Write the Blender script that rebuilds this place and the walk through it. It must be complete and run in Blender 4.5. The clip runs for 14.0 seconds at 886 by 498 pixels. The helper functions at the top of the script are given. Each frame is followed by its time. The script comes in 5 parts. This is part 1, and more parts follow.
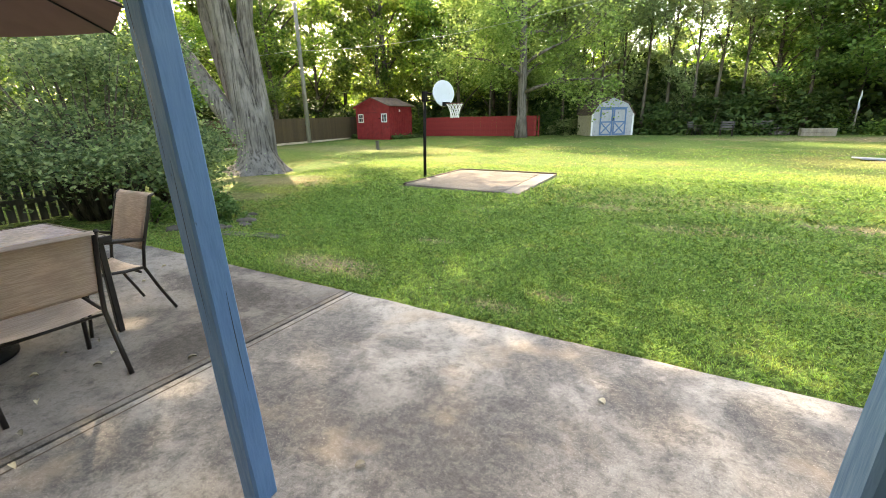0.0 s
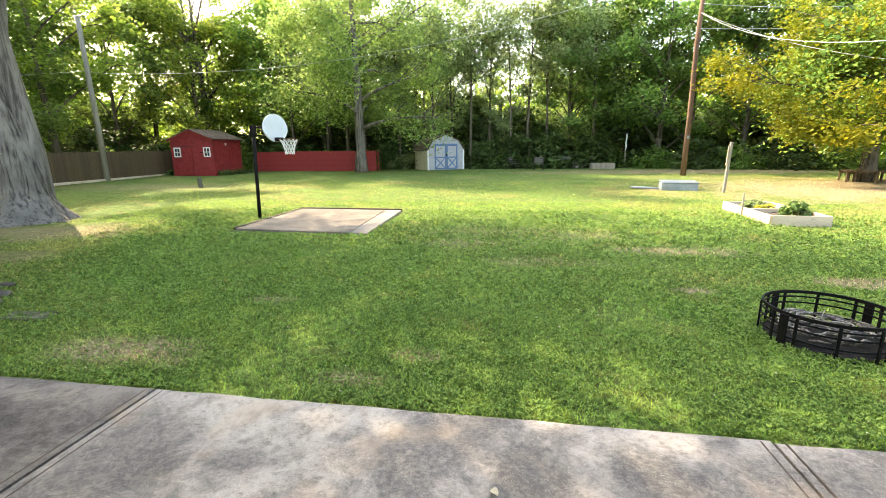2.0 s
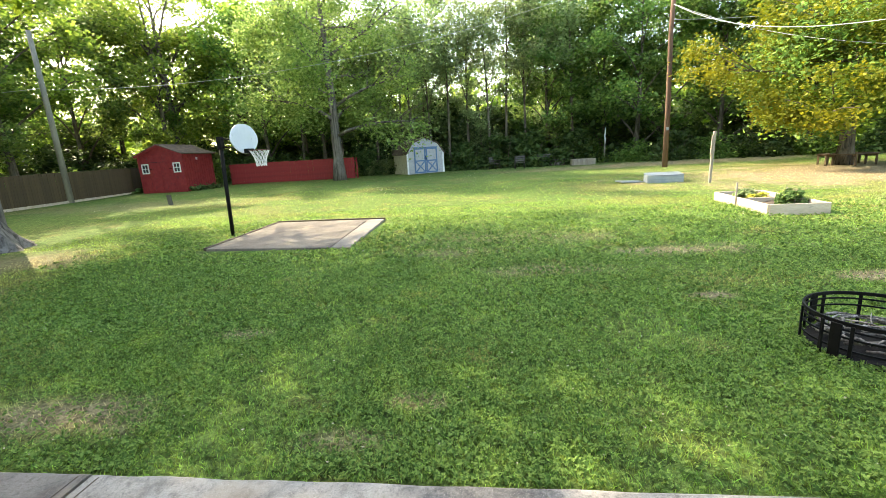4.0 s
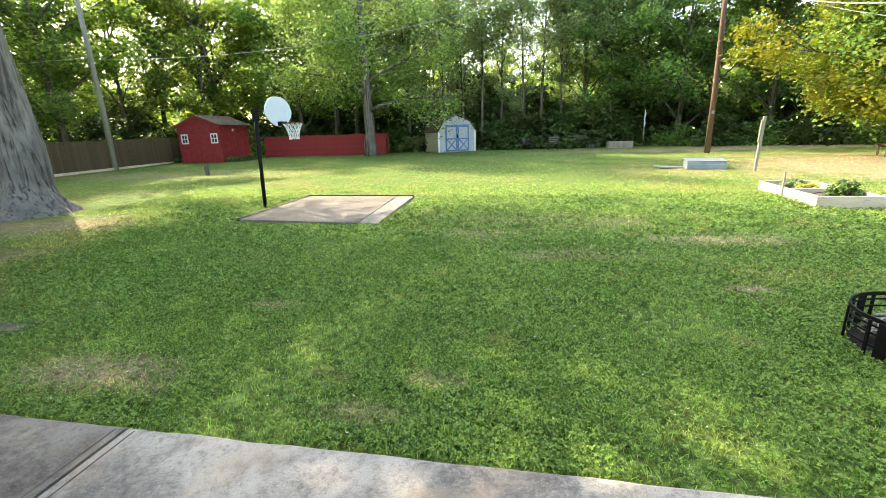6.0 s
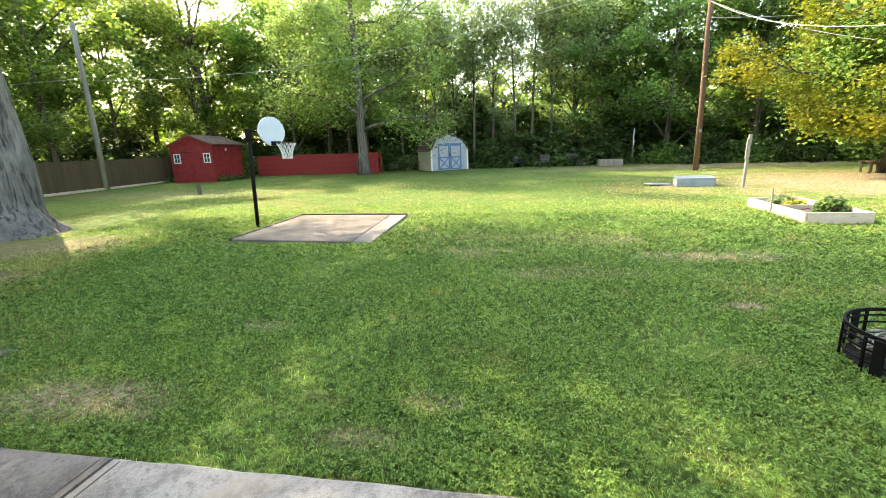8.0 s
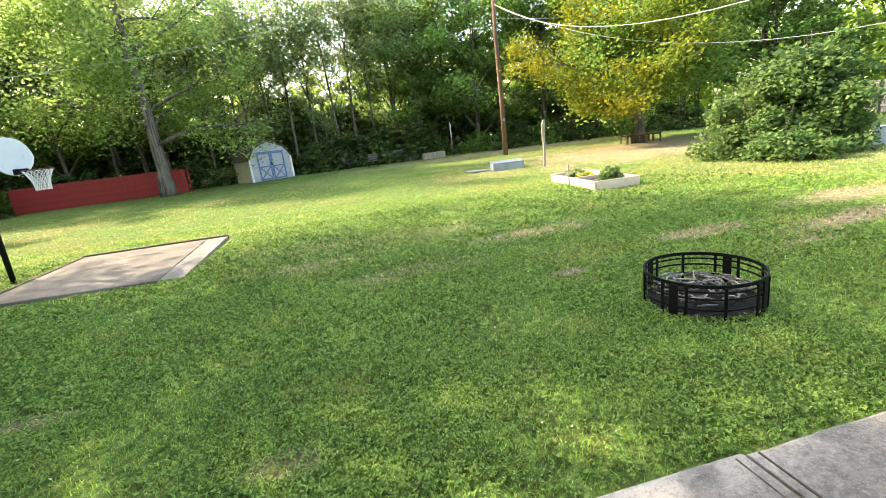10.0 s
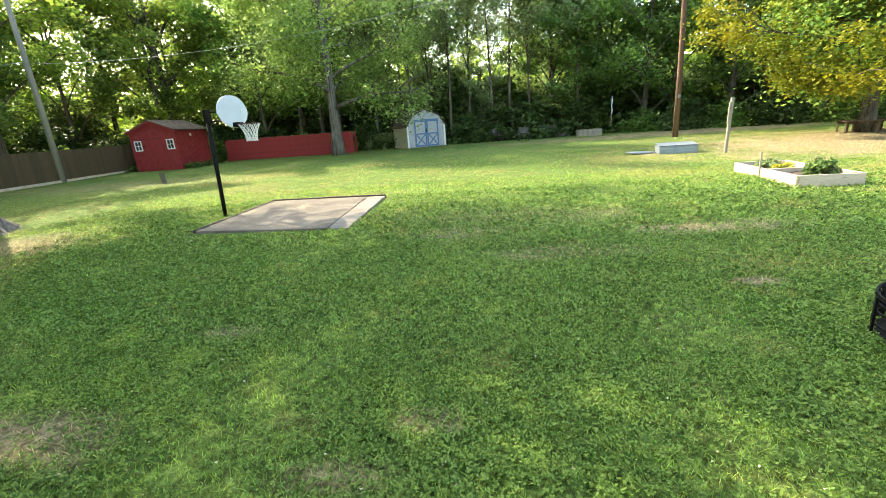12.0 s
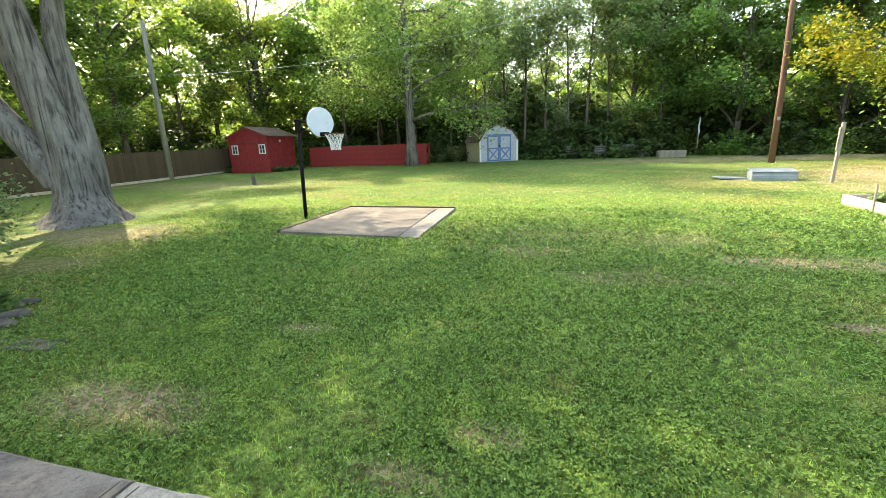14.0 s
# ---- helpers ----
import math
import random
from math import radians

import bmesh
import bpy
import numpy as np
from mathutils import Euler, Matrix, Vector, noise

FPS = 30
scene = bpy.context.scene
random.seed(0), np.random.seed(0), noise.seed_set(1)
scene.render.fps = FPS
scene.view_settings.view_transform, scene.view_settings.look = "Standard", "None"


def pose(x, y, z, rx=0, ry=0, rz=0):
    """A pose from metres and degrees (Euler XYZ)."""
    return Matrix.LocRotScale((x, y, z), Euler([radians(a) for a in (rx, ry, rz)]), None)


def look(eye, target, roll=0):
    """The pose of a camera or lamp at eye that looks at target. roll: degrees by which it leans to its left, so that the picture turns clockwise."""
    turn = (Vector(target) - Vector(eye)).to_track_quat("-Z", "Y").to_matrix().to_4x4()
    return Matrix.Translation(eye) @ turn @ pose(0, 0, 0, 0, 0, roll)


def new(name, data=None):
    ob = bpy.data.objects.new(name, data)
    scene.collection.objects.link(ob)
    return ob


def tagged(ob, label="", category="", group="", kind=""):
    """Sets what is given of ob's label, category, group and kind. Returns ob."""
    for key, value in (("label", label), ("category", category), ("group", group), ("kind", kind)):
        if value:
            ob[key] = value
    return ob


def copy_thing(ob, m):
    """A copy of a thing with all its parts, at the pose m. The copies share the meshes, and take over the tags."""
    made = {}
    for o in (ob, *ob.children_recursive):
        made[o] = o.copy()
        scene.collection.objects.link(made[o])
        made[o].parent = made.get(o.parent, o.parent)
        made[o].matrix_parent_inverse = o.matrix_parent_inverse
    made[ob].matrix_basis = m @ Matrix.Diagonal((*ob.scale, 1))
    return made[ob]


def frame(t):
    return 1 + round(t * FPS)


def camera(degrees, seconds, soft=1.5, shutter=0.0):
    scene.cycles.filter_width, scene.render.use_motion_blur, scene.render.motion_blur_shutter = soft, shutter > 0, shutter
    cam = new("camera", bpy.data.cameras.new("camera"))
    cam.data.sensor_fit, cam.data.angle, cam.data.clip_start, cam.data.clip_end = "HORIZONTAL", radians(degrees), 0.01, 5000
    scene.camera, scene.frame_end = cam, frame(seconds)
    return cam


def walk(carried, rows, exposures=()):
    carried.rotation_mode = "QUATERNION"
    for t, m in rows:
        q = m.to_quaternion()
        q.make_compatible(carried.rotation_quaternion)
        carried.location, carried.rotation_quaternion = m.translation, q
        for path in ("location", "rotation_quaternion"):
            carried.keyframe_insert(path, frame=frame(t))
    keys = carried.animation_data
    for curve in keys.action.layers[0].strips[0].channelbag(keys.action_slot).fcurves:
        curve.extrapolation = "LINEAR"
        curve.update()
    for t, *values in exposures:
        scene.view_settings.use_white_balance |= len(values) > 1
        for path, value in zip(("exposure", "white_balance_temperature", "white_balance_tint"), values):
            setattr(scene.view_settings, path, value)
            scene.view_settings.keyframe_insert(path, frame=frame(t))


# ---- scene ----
cam = camera(91.7, 14.0, soft=0.6)
PATH = [
    (0, (2.556, -2.691, 1.451), (1.6, -1.031, 0.876), -1.1),
    (0.5, (2.562, -2.669, 1.462), (1.605, -1.005, 0.901), -1.1),
    (1, (2.506, -2.627, 1.467), (1.611, -0.93, 0.903), -0.9),
    (1.5, (2.437, -2.552, 1.47), (1.873, -0.702, 0.961), -0.2),
    (2, (2.351, -2.262, 1.516), (2.038, -0.337, 1.074), -0.7),
    (2.2, (2.35, -2.174, 1.547), (2.086, -0.241, 1.106), -0.9),
    (4.3, (2.163, -1.712, 1.525), (1.908, 0.224, 1.094), -4.0),
    (4.5, (2.166, -1.705, 1.522), (1.849, 0.216, 1.066), -4.3),
    (5, (2.175, -1.682, 1.503), (1.815, 0.207, 0.955), -3.6),
    (5.5, (2.181, -1.698, 1.515), (1.817, 0.188, 0.959), -2.4),
    (6, (2.177, -1.702, 1.523), (1.814, 0.194, 1.003), -1.9),
    (6.5, (2.176, -1.689, 1.532), (1.811, 0.217, 1.05), -1.7),
    (7, (2.163, -1.684, 1.529), (1.804, 0.229, 1.069), -1.7),
    (7.2, (2.157, -1.685, 1.536), (1.799, 0.232, 1.093), -1.8),
    (9.3, (2.171, -1.645, 1.534), (2.192, 0.303, 1.08), -4.7),
    (9.5, (2.178, -1.585, 1.537), (2.385, 0.349, 1.069), -5.1),
    (10, (2.23, -1.35, 1.522), (2.602, 0.551, 1.025), -7.2),
    (10.5, (2.202, -1.187, 1.526), (2.75, 0.663, 0.996), -6.4),
    (11, (2.16, -1.114, 1.511), (2.672, 0.734, 0.944), -5.8),
    (11.5, (2.109, -1.18, 1.5), (2.267, 0.733, 0.938), -4.9),
    (12, (2.06, -1.225, 1.501), (1.81, 0.682, 0.954), -4.3),
    (12.5, (1.991, -1.268, 1.5), (1.552, 0.611, 0.975), -3.4),
    (13, (1.998, -1.282, 1.517), (1.496, 0.59, 1.025), -2.5),
    (13.5, (1.984, -1.274, 1.495), (1.468, 0.599, 1.024), -2.3),
    (14, (2.015, -1.288, 1.531), (1.477, 0.579, 1.058), -2.2),
]
walk(cam, [(t, look(eye, target, roll)) for t, eye, target, roll in PATH],
     [(0.0, 3.27, 8350, 12.5), (1.5, 3.25, 8300, 12.5), (2.2, 3.14, 8100, 11), (4.5, 2.93, 7600, 7), (6.5, 3.05, 7600, 7.5), (9.5, 3.03, 7750, 10), (11.0, 2.95, 7700, 7), (12.0, 2.93, 7600, 4.5), (14.0, 2.98, 7650, 6.5)])


# ---------------------------------------------------------------- light
SUN_ELEV, SUN_FROM = 37.0, (-0.83, 0.55)          # where the sun stands
world = bpy.data.worlds.new("sky")
scene.world = world
world.use_nodes = True
wn = world.node_tree
sky = wn.nodes.new("ShaderNodeTexSky")
sky.sky_type, sky.sun_disc = "NISHITA", False
sky.sun_elevation = radians(SUN_ELEV)
sky.sun_rotation = math.atan2(SUN_FROM[0], SUN_FROM[1])
sky.air_density, sky.dust_density = 1.2, 2.5
wn.nodes["Background"].inputs[1].default_value = 0.138
wn.links.new(sky.outputs[0], wn.nodes["Background"].inputs[0])
sun_data = bpy.data.lights.new("sun", "SUN")
sun_data.energy, sun_data.angle, sun_data.color = 2.0, radians(0.6), (1.0, 0.93, 0.80)
sun = new("sun", sun_data)
_h = Vector((SUN_FROM[0], SUN_FROM[1], 0)).normalized()
_d = _h * math.cos(radians(SUN_ELEV)) + Vector((0, 0, math.sin(radians(SUN_ELEV))))
sun.matrix_world = look(_d * 60, (0, 0, 0))

# ---------------------------------------------------------------- materials


class Nodes:
    """A small helper to wire shader nodes."""

    def __init__(self, name):
        self.mat = bpy.data.materials.new(name)
        self.mat.use_nodes = True
        self.t = self.mat.node_tree
        self.bsdf = self.t.nodes["Principled BSDF"]
        self.out = self.t.nodes["Material Output"]
        self.geo = self.t.nodes.new("ShaderNodeNewGeometry")
        self.tex = self.t.nodes.new("ShaderNodeTexCoord")

    def link(self, a, b):
        self.t.links.new(a, b)

    def put(self, socket, v):
        if hasattr(v, "is_output"):
            self.link(v, socket)
        else:
            socket.default_value = v

    def place(self, coords="Object", scale=(1, 1, 1), turn=(0, 0, 0)):
        m = self.t.nodes.new("ShaderNodeMapping")
        m.inputs["Scale"].default_value = scale
        m.inputs["Rotation"].default_value = turn
        self.link(self.geo.outputs["Position"] if coords == "World" else self.tex.outputs[coords], m.inputs[0])
        return m.outputs[0]

    def noise(self, vec, scale, detail=4, rough=0.55, warp=0.0):
        n = self.t.nodes.new("ShaderNodeTexNoise")
        n.inputs["Scale"].default_value, n.inputs["Detail"].default_value = scale, detail
        n.inputs["Roughness"].default_value, n.inputs["Distortion"].default_value = rough, warp
        self.link(vec, n.inputs["Vector"])
        return n.outputs["Fac"]

    def voronoi(self, vec, scale, feature="F1"):
        n = self.t.nodes.new("ShaderNodeTexVoronoi")
        n.feature = feature
        n.inputs["Scale"].default_value = scale
        self.link(vec, n.inputs["Vector"])
        return n.outputs["Distance"]

    def ramp(self, fac, lo, hi, a=0.0, b=1.0):
        n = self.t.nodes.new("ShaderNodeMapRange")
        n.interpolation_type = "SMOOTHSTEP"
        for k, v in zip((1, 2, 3, 4), (lo, hi, a, b)):
            n.inputs[k].default_value = v
        self.put(n.inputs[0], fac)
        return n.outputs[0]

    def math(self, op, a, b=0.0):
        n = self.t.nodes.new("ShaderNodeMath")
        n.operation = op
        self.put(n.inputs[0], a), self.put(n.inputs[1], b)
        return n.outputs[0]

    def mix(self, fac, a, b, blend="MIX"):
        n = self.t.nodes.new("ShaderNodeMix")
        n.data_type, n.blend_type = "RGBA", blend
        self.put(n.inputs[0], fac)
        for s, v in ((n.inputs[6], a), (n.inputs[7], b)):
            self.put(s, v if hasattr(v, "is_output") else (*v, 1.0))
        return n.outputs[2]

    def hsv(self, col, hue=0.5, sat=1.0, val=1.0):
        n = self.t.nodes.new("ShaderNodeHueSaturation")
        self.put(n.inputs["Hue"], hue), self.put(n.inputs["Saturation"], sat), self.put(n.inputs["Value"], val)
        self.link(col, n.inputs["Color"])
        return n.outputs[0]

    def bump(self, height, strength=0.3, dist=0.01):
        n = self.t.nodes.new("ShaderNodeBump")
        n.inputs["Strength"].default_value, n.inputs["Distance"].default_value = strength, dist
        self.put(n.inputs["Height"], height)
        self.link(n.outputs[0], self.bsdf.inputs["Normal"])

    def oval(self, x, y, rx, ry):
        """How far out a place lies, 1 on the rim of an oval on the ground."""
        out = self.geo.outputs["Position"]
        for op, v in (("SUBTRACT", (x, y, 0)), ("MULTIPLY", (1 / rx, 1 / ry, 0))):
            k = self.t.nodes.new("ShaderNodeVectorMath")
            k.operation = op
            self.link(out, k.inputs[0])
            k.inputs[1].default_value = v
            out = k.outputs[0]
        k = self.t.nodes.new("ShaderNodeVectorMath")
        k.operation = "LENGTH"
        self.link(out, k.inputs[0])
        return k.outputs["Value"]

    def done(self, color, rough=0.7, metal=0.0, spec=0.4):
        self.put(self.bsdf.inputs["Base Color"], color if hasattr(color, "is_output") else (*color, 1.0))
        self.put(self.bsdf.inputs["Roughness"], rough)
        self.bsdf.inputs["Metallic"].default_value = metal
        self.bsdf.inputs["Specular IOR Level"].default_value = spec
        return self.mat


def plain(name, a, b, scale=6.0, fine=60.0, rough=0.7, metal=0.0, bump=0.15, stretch=(1, 1, 1), spec=0.4, wear=None, vary=0.0):
    """Two tones mixed by a coarse and a fine noise, with fine relief; wear: a third tone in spots."""
    n = Nodes(name)
    p = n.place("Object", stretch)
    coarse, grain = n.noise(p, scale, 5), n.noise(p, fine, 3)
    f = n.math("ADD", n.math("MULTIPLY", coarse, 0.65), n.math("MULTIPLY", grain, 0.35))
    col = n.mix(n.ramp(f, 0.35, 0.65), a, b)
    if wear:
        col = n.mix(n.ramp(n.noise(p, scale * 2.3, 6, 0.7), 0.60, 0.70), col, wear)
    if vary:
        info = n.t.nodes.new("ShaderNodeObjectInfo")
        col = n.hsv(col, 0.5, 1.0, n.ramp(info.outputs["Random"], 0, 1, 1 - vary, 1 + vary))
    n.bump(f, bump, 0.008)
    return n.done(col, n.ramp(grain, 0.3, 0.7, max(rough - 0.1, 0.05), min(rough + 0.1, 1)), metal, spec)


def lawn_colour(n):
    p = n.place("World")
    big, mid, small = n.noise(p, 0.22, 4, 0.6, 0.4), n.noise(p, 1.1, 5, 0.6), n.noise(p, 9, 4, 0.6)
    fine, tuft = n.noise(p, 70, 3, 0.6), n.noise(p, 17, 5, 0.7)
    col = n.mix(n.ramp(small, 0.32, 0.68), (0.084, 0.158, 0.028), (0.215, 0.305, 0.062))
    col = n.mix(n.ramp(fine, 0.45, 0.75, 0.0, 0.6), col, (0.240, 0.320, 0.09))
    # lush clover clumps, and straw-coloured thin places at two sizes
    lush = n.ramp(n.noise(n.place("World", (1, 1, 1), (0, 0, 0.7)), 0.75, 5, 0.65, 0.5), 0.52, 0.64, 0.0, 0.7)
    col = n.mix(lush, col, n.mix(n.ramp(fine, 0.4, 0.6), (0.050, 0.128, 0.016), (0.130, 0.245, 0.036)))
    dry = n.math("MAXIMUM", n.ramp(big, 0.50, 0.64, 0.0, 0.62), n.ramp(mid, 0.53, 0.68, 0.0, 0.72))
    col = n.mix(n.math("MULTIPLY", dry, n.ramp(small, 0.30, 0.60, 0.55, 1.0)), col, (0.300, 0.258, 0.085))
    col = n.hsv(col, 0.5, 1.0, n.ramp(tuft, 0.36, 0.64, 0.52, 1.30))
    # parched strips and worn soil, each an oval with a ragged rim
    bare = None
    for x, y, rx, ry, s in DRY_SPOTS:
        d = n.math("ADD", n.oval(x, y, rx, ry), n.math("MULTIPLY", n.math("SUBTRACT", mid, 0.5), 2.2))
        f = n.ramp(d, 0.35, 1.15, s, 0.0)
        bare = f if bare is None else n.math("MAXIMUM", bare, f)
    return n.mix(bare, col, n.mix(n.ramp(small, 0.3, 0.7), (0.30, 0.222, 0.122), (0.41, 0.32, 0.19))), fine, small


STAINS = [(0.9, -1.45, 0.75, 0.6), (1.75, -1.2, 0.6, 0.7), (0.55, -0.7, 0.3, 0.35), (3.1, -0.45, 0.4, 0.3), (-1.0, -0.5, 1.1, 0.3), (-0.3, -1.2, 0.4, 0.5), (2.5, -0.5, 0.3, 0.4), (-2.6, -1.2, 0.8, 0.6), (0.3, -2.1, 0.4, 0.4)]
DRY_SPOTS = [(15.5, 15.5, 8.0, 5.5, 0.95), (6.6, 3.25, 0.8, 0.26, 0.85), (8.2, 2.65, 1.3, 0.30, 1.0), (6.96, 2.25, 0.6, 0.13, 0.75), (9.6, 3.6, 1.6, 0.4, 0.8), (17, 8.5, 8, 4, 0.4), (13.5, 26.5, 9, 3.0, 0.8), (4.85, 4.7, 1.2, 0.4, 0.75), (4.33, 2.7, 0.32, 0.13, 0.95),
             (-0.8, 0.52, 0.75, 0.34, 0.9), (1.3, 0.33, 0.34, 0.14, 0.6), (1.67, 0.73, 0.25, 0.12, 0.6), (2.96, 3.77, 1.0, 0.35, 0.6), (1.5, 4.9, 1.1, 0.4, 0.5), (-0.2, 1.82, 0.32, 0.14, 0.7), (-7.5, 5.4, 2.6, 1.2, 0.7), (-5.5, 3.2, 1.4, 0.5, 0.4), (2.5, 6.0, 2.2, 0.8, 0.4), (8.5, 26, 7, 2.2, 0.55), (-14, 16, 6, 2.5, 0.35)]


def make_lawn():
    n = Nodes("lawn_soil")
    col, fine, small = lawn_colour(n)
    n.bump(n.math("ADD", fine, small), 0.8, 0.03)
    return n.done(n.hsv(col, 0.5, 0.95, n.ramp(n.noise(n.place("World"), 26, 4, 0.7), 0.35, 0.65, 0.40, 1.0)), 0.95, spec=0.1)


def make_blade():
    n = Nodes("grass_blade")
    col, _, _ = lawn_colour(n)
    r = n.geo.outputs["Random Per Island"]
    col = n.hsv(col, n.ramp(r, 0, 1, 0.48, 0.52), 1.0, n.ramp(r, 0, 1, 0.62, 1.85))
    return leafy(n, col, 0.35, 0.75, 0.12)


def leafy(n, col, through_part, rough, spec=0.35):
    """A thin leaf: part of the light goes through it."""
    n.done(col, rough, spec=spec)
    tr = n.t.nodes.new("ShaderNodeBsdfTranslucent")
    n.link(n.hsv(col, 0.485, 1.05, 2.0), tr.inputs[0])
    m = n.t.nodes.new("ShaderNodeMixShader")
    m.inputs[0].default_value = through_part
    n.link(n.bsdf.outputs[0], m.inputs[1]), n.link(tr.outputs[0], m.inputs[2]), n.link(m.outputs[0], n.out.inputs[0])
    return n.mat


def leaf_mat(name, a, b, c=None, rough=0.55, through_part=0.5, spec=0.12, side=0.0, var=0.6):
    n = Nodes(name)
    r = n.geo.outputs["Random Per Island"]
    p = n.place("Object")
    col = n.mix(n.ramp(n.math("ADD", n.math("MULTIPLY", r, var), n.math("MULTIPLY", n.noise(p, 0.9, 3), 1 - var)), 0.3, 0.7), a, b)
    if c:
        sep = n.t.nodes.new("ShaderNodeSeparateXYZ")
        n.link(p, sep.inputs[0])
        w = n.math("SUBTRACT", n.noise(p, 0.45, 3, 0.6), n.math("MULTIPLY", sep.outputs[0], side))
        col = n.mix(n.ramp(w, 0.48, 0.85), col, c)
    info = n.t.nodes.new("ShaderNodeObjectInfo")
    col = n.hsv(col, n.ramp(info.outputs["Random"], 0, 1, 0.485, 0.51), 1.0, n.ramp(info.outputs["Random"], 0, 1, 0.85, 1.15))
    return leafy(n, col, through_part, rough, spec)


def make_bark(name, a, b, moss=None, scale=9.0):
    """Long upright furrows between flat grey ridges."""
    n = Nodes(name)
    ridge = n.noise(n.place("Object", (1, 1, 0.055)), scale * 0.9, 6, 0.6, 0.5)
    strip = n.noise(n.place("Object", (1, 1, 0.03)), scale * 1.7, 5, 0.6, 0.25)
    plate = n.noise(n.place("Object", (1, 1, 0.22)), scale * 2.2, 5, 0.65)
    h = n.math("ADD", n.ramp(ridge, 0.30, 0.62, 0.0, 0.5), n.math("ADD", n.ramp(strip, 0.30, 0.62, 0.0, 0.3), n.math("MULTIPLY", plate, 0.2)))
    col = n.mix(n.ramp(h, 0.12, 0.78), a, b)
    col = n.hsv(col, 0.5, 1.0, n.ramp(n.noise(n.place("Object", (1, 1, 0.45)), 3.2, 5, 0.65), 0.34, 0.66, 0.72, 1.18))
    col = n.mix(n.ramp(n.noise(n.place("Object"), 2.2, 4), 0.52, 0.68, 0, 0.4), col, moss or b)
    n.bump(h, 1.0, 0.05)
    return n.done(col, 0.95, spec=0.15)


def make_concrete(name, light=(0.45, 0.397, 0.340), dark=(0.078, 0.071, 0.065)):
    n = Nodes(name)
    p = n.place("World")
    stain = n.noise(p, 0.75, 6, 0.66, 0.5)
    blot = n.noise(p, 3.2, 5, 0.7)
    grit = n.noise(p, 130, 3, 0.7)
    pit = n.voronoi(p, 85)
    col = n.mix(n.ramp(grit, 0.3, 0.7), light, tuple(v * 0.72 for v in light))
    mask = n.ramp(stain, 0.44, 0.62, 0, 0.8)
    for x, y, rx, ry in STAINS:
        d = n.math("ADD", n.oval(x, y, rx, ry), n.math("MULTIPLY", n.math("SUBTRACT", blot, 0.5), 2.4))
        mask = n.math("MAXIMUM", mask, n.ramp(d, 0.3, 1.2, 1.0, 0.0))
    col = n.mix(n.math("MULTIPLY", mask, 0.62), col, dark)
    col = n.mix(n.math("MULTIPLY", mask, n.ramp(n.noise(p, 14, 8, 0.9), 0.46, 0.56, 0, 0.65)), col, dark)
    col = n.mix(n.ramp(n.noise(p, 60, 5, 0.8), 0.56, 0.64, 0, 0.45), col, dark)
    col = n.mix(n.math("MULTIPLY", mask, n.ramp(n.noise(p, 38, 7, 0.85), 0.42, 0.60, 0, 0.8)), col, dark)
    col = n.mix(n.ramp(n.noise(p, 9, 6, 0.75), 0.50, 0.68, 0, 0.55), col, dark)
    col = n.mix(n.ramp(n.noise(p, 22, 7, 0.85), 0.50, 0.62, 0, 0.42), col, dark)
    col = n.mix(n.ramp(blot, 0.50, 0.72, 0, 0.55), col, tuple(v * 1.3 for v in dark))
    col = n.mix(n.ramp(n.noise(p, 1.7, 4), 0.56, 0.70, 0, 0.35), col, (0.42, 0.31, 0.21))
    col = n.mix(n.ramp(pit, 0.0, 0.16, 0.55, 0.0), col, (0.06, 0.055, 0.05))
    col = n.mix(n.ramp(n.noise(p, 210, 2, 0.6), 0.60, 0.72, 0, 0.55), col, tuple(min(v * 1.7, 0.8) for v in light))
    # broom strokes across the slab
    wave = n.noise(n.place("World", (2.0, 90, 1)), 1.0, 3)
    n.bump(n.math("ADD", n.math("MULTIPLY", grit, 0.7), n.math("MULTIPLY", wave, 0.5)), 0.55, 0.006)
    return n.done(col, 0.9, spec=0.25)


def make_paint(name, a, b, bare, chip=0.66, rough=0.5, up=(1, 1, 0.15), crack=True):
    """Old paint over wood: faded tones, hairline cracks along the grain, chips down to bare wood."""
    n = Nodes(name)
    p = n.place("Object", up)
    fade, grain = n.noise(n.place("Object"), 3.5, 5), n.noise(p, 55, 4)
    col = n.mix(n.ramp(fade, 0.3, 0.7), a, b)
    col = n.mix(n.ramp(grain, 0.45, 0.8, 0, 0.35), col, tuple(v * 0.7 for v in a))
    chips = n.ramp(n.noise(n.place("Object", (1, 1, 0.35)), 14, 6, 0.7), chip, chip + 0.03)
    col = n.mix(chips, col, bare)
    h = n.math("SUBTRACT", grain, chips)
    if crack:
        split = n.ramp(n.voronoi(n.place("Object", (1, 1, 0.02)), 16, "DISTANCE_TO_EDGE"), 0.0, 0.025, 1.0, 0.0)
        split = n.math("MULTIPLY", split, n.ramp(n.noise(n.place("Object"), 5, 2), 0.52, 0.58))
        col = n.mix(split, col, (0.02, 0.02, 0.025))
        h = n.math("SUBTRACT", h, split)
    n.bump(h, 0.5, 0.006)
    return n.done(col, n.ramp(grain, 0.3, 0.7, rough - 0.1, rough + 0.15))


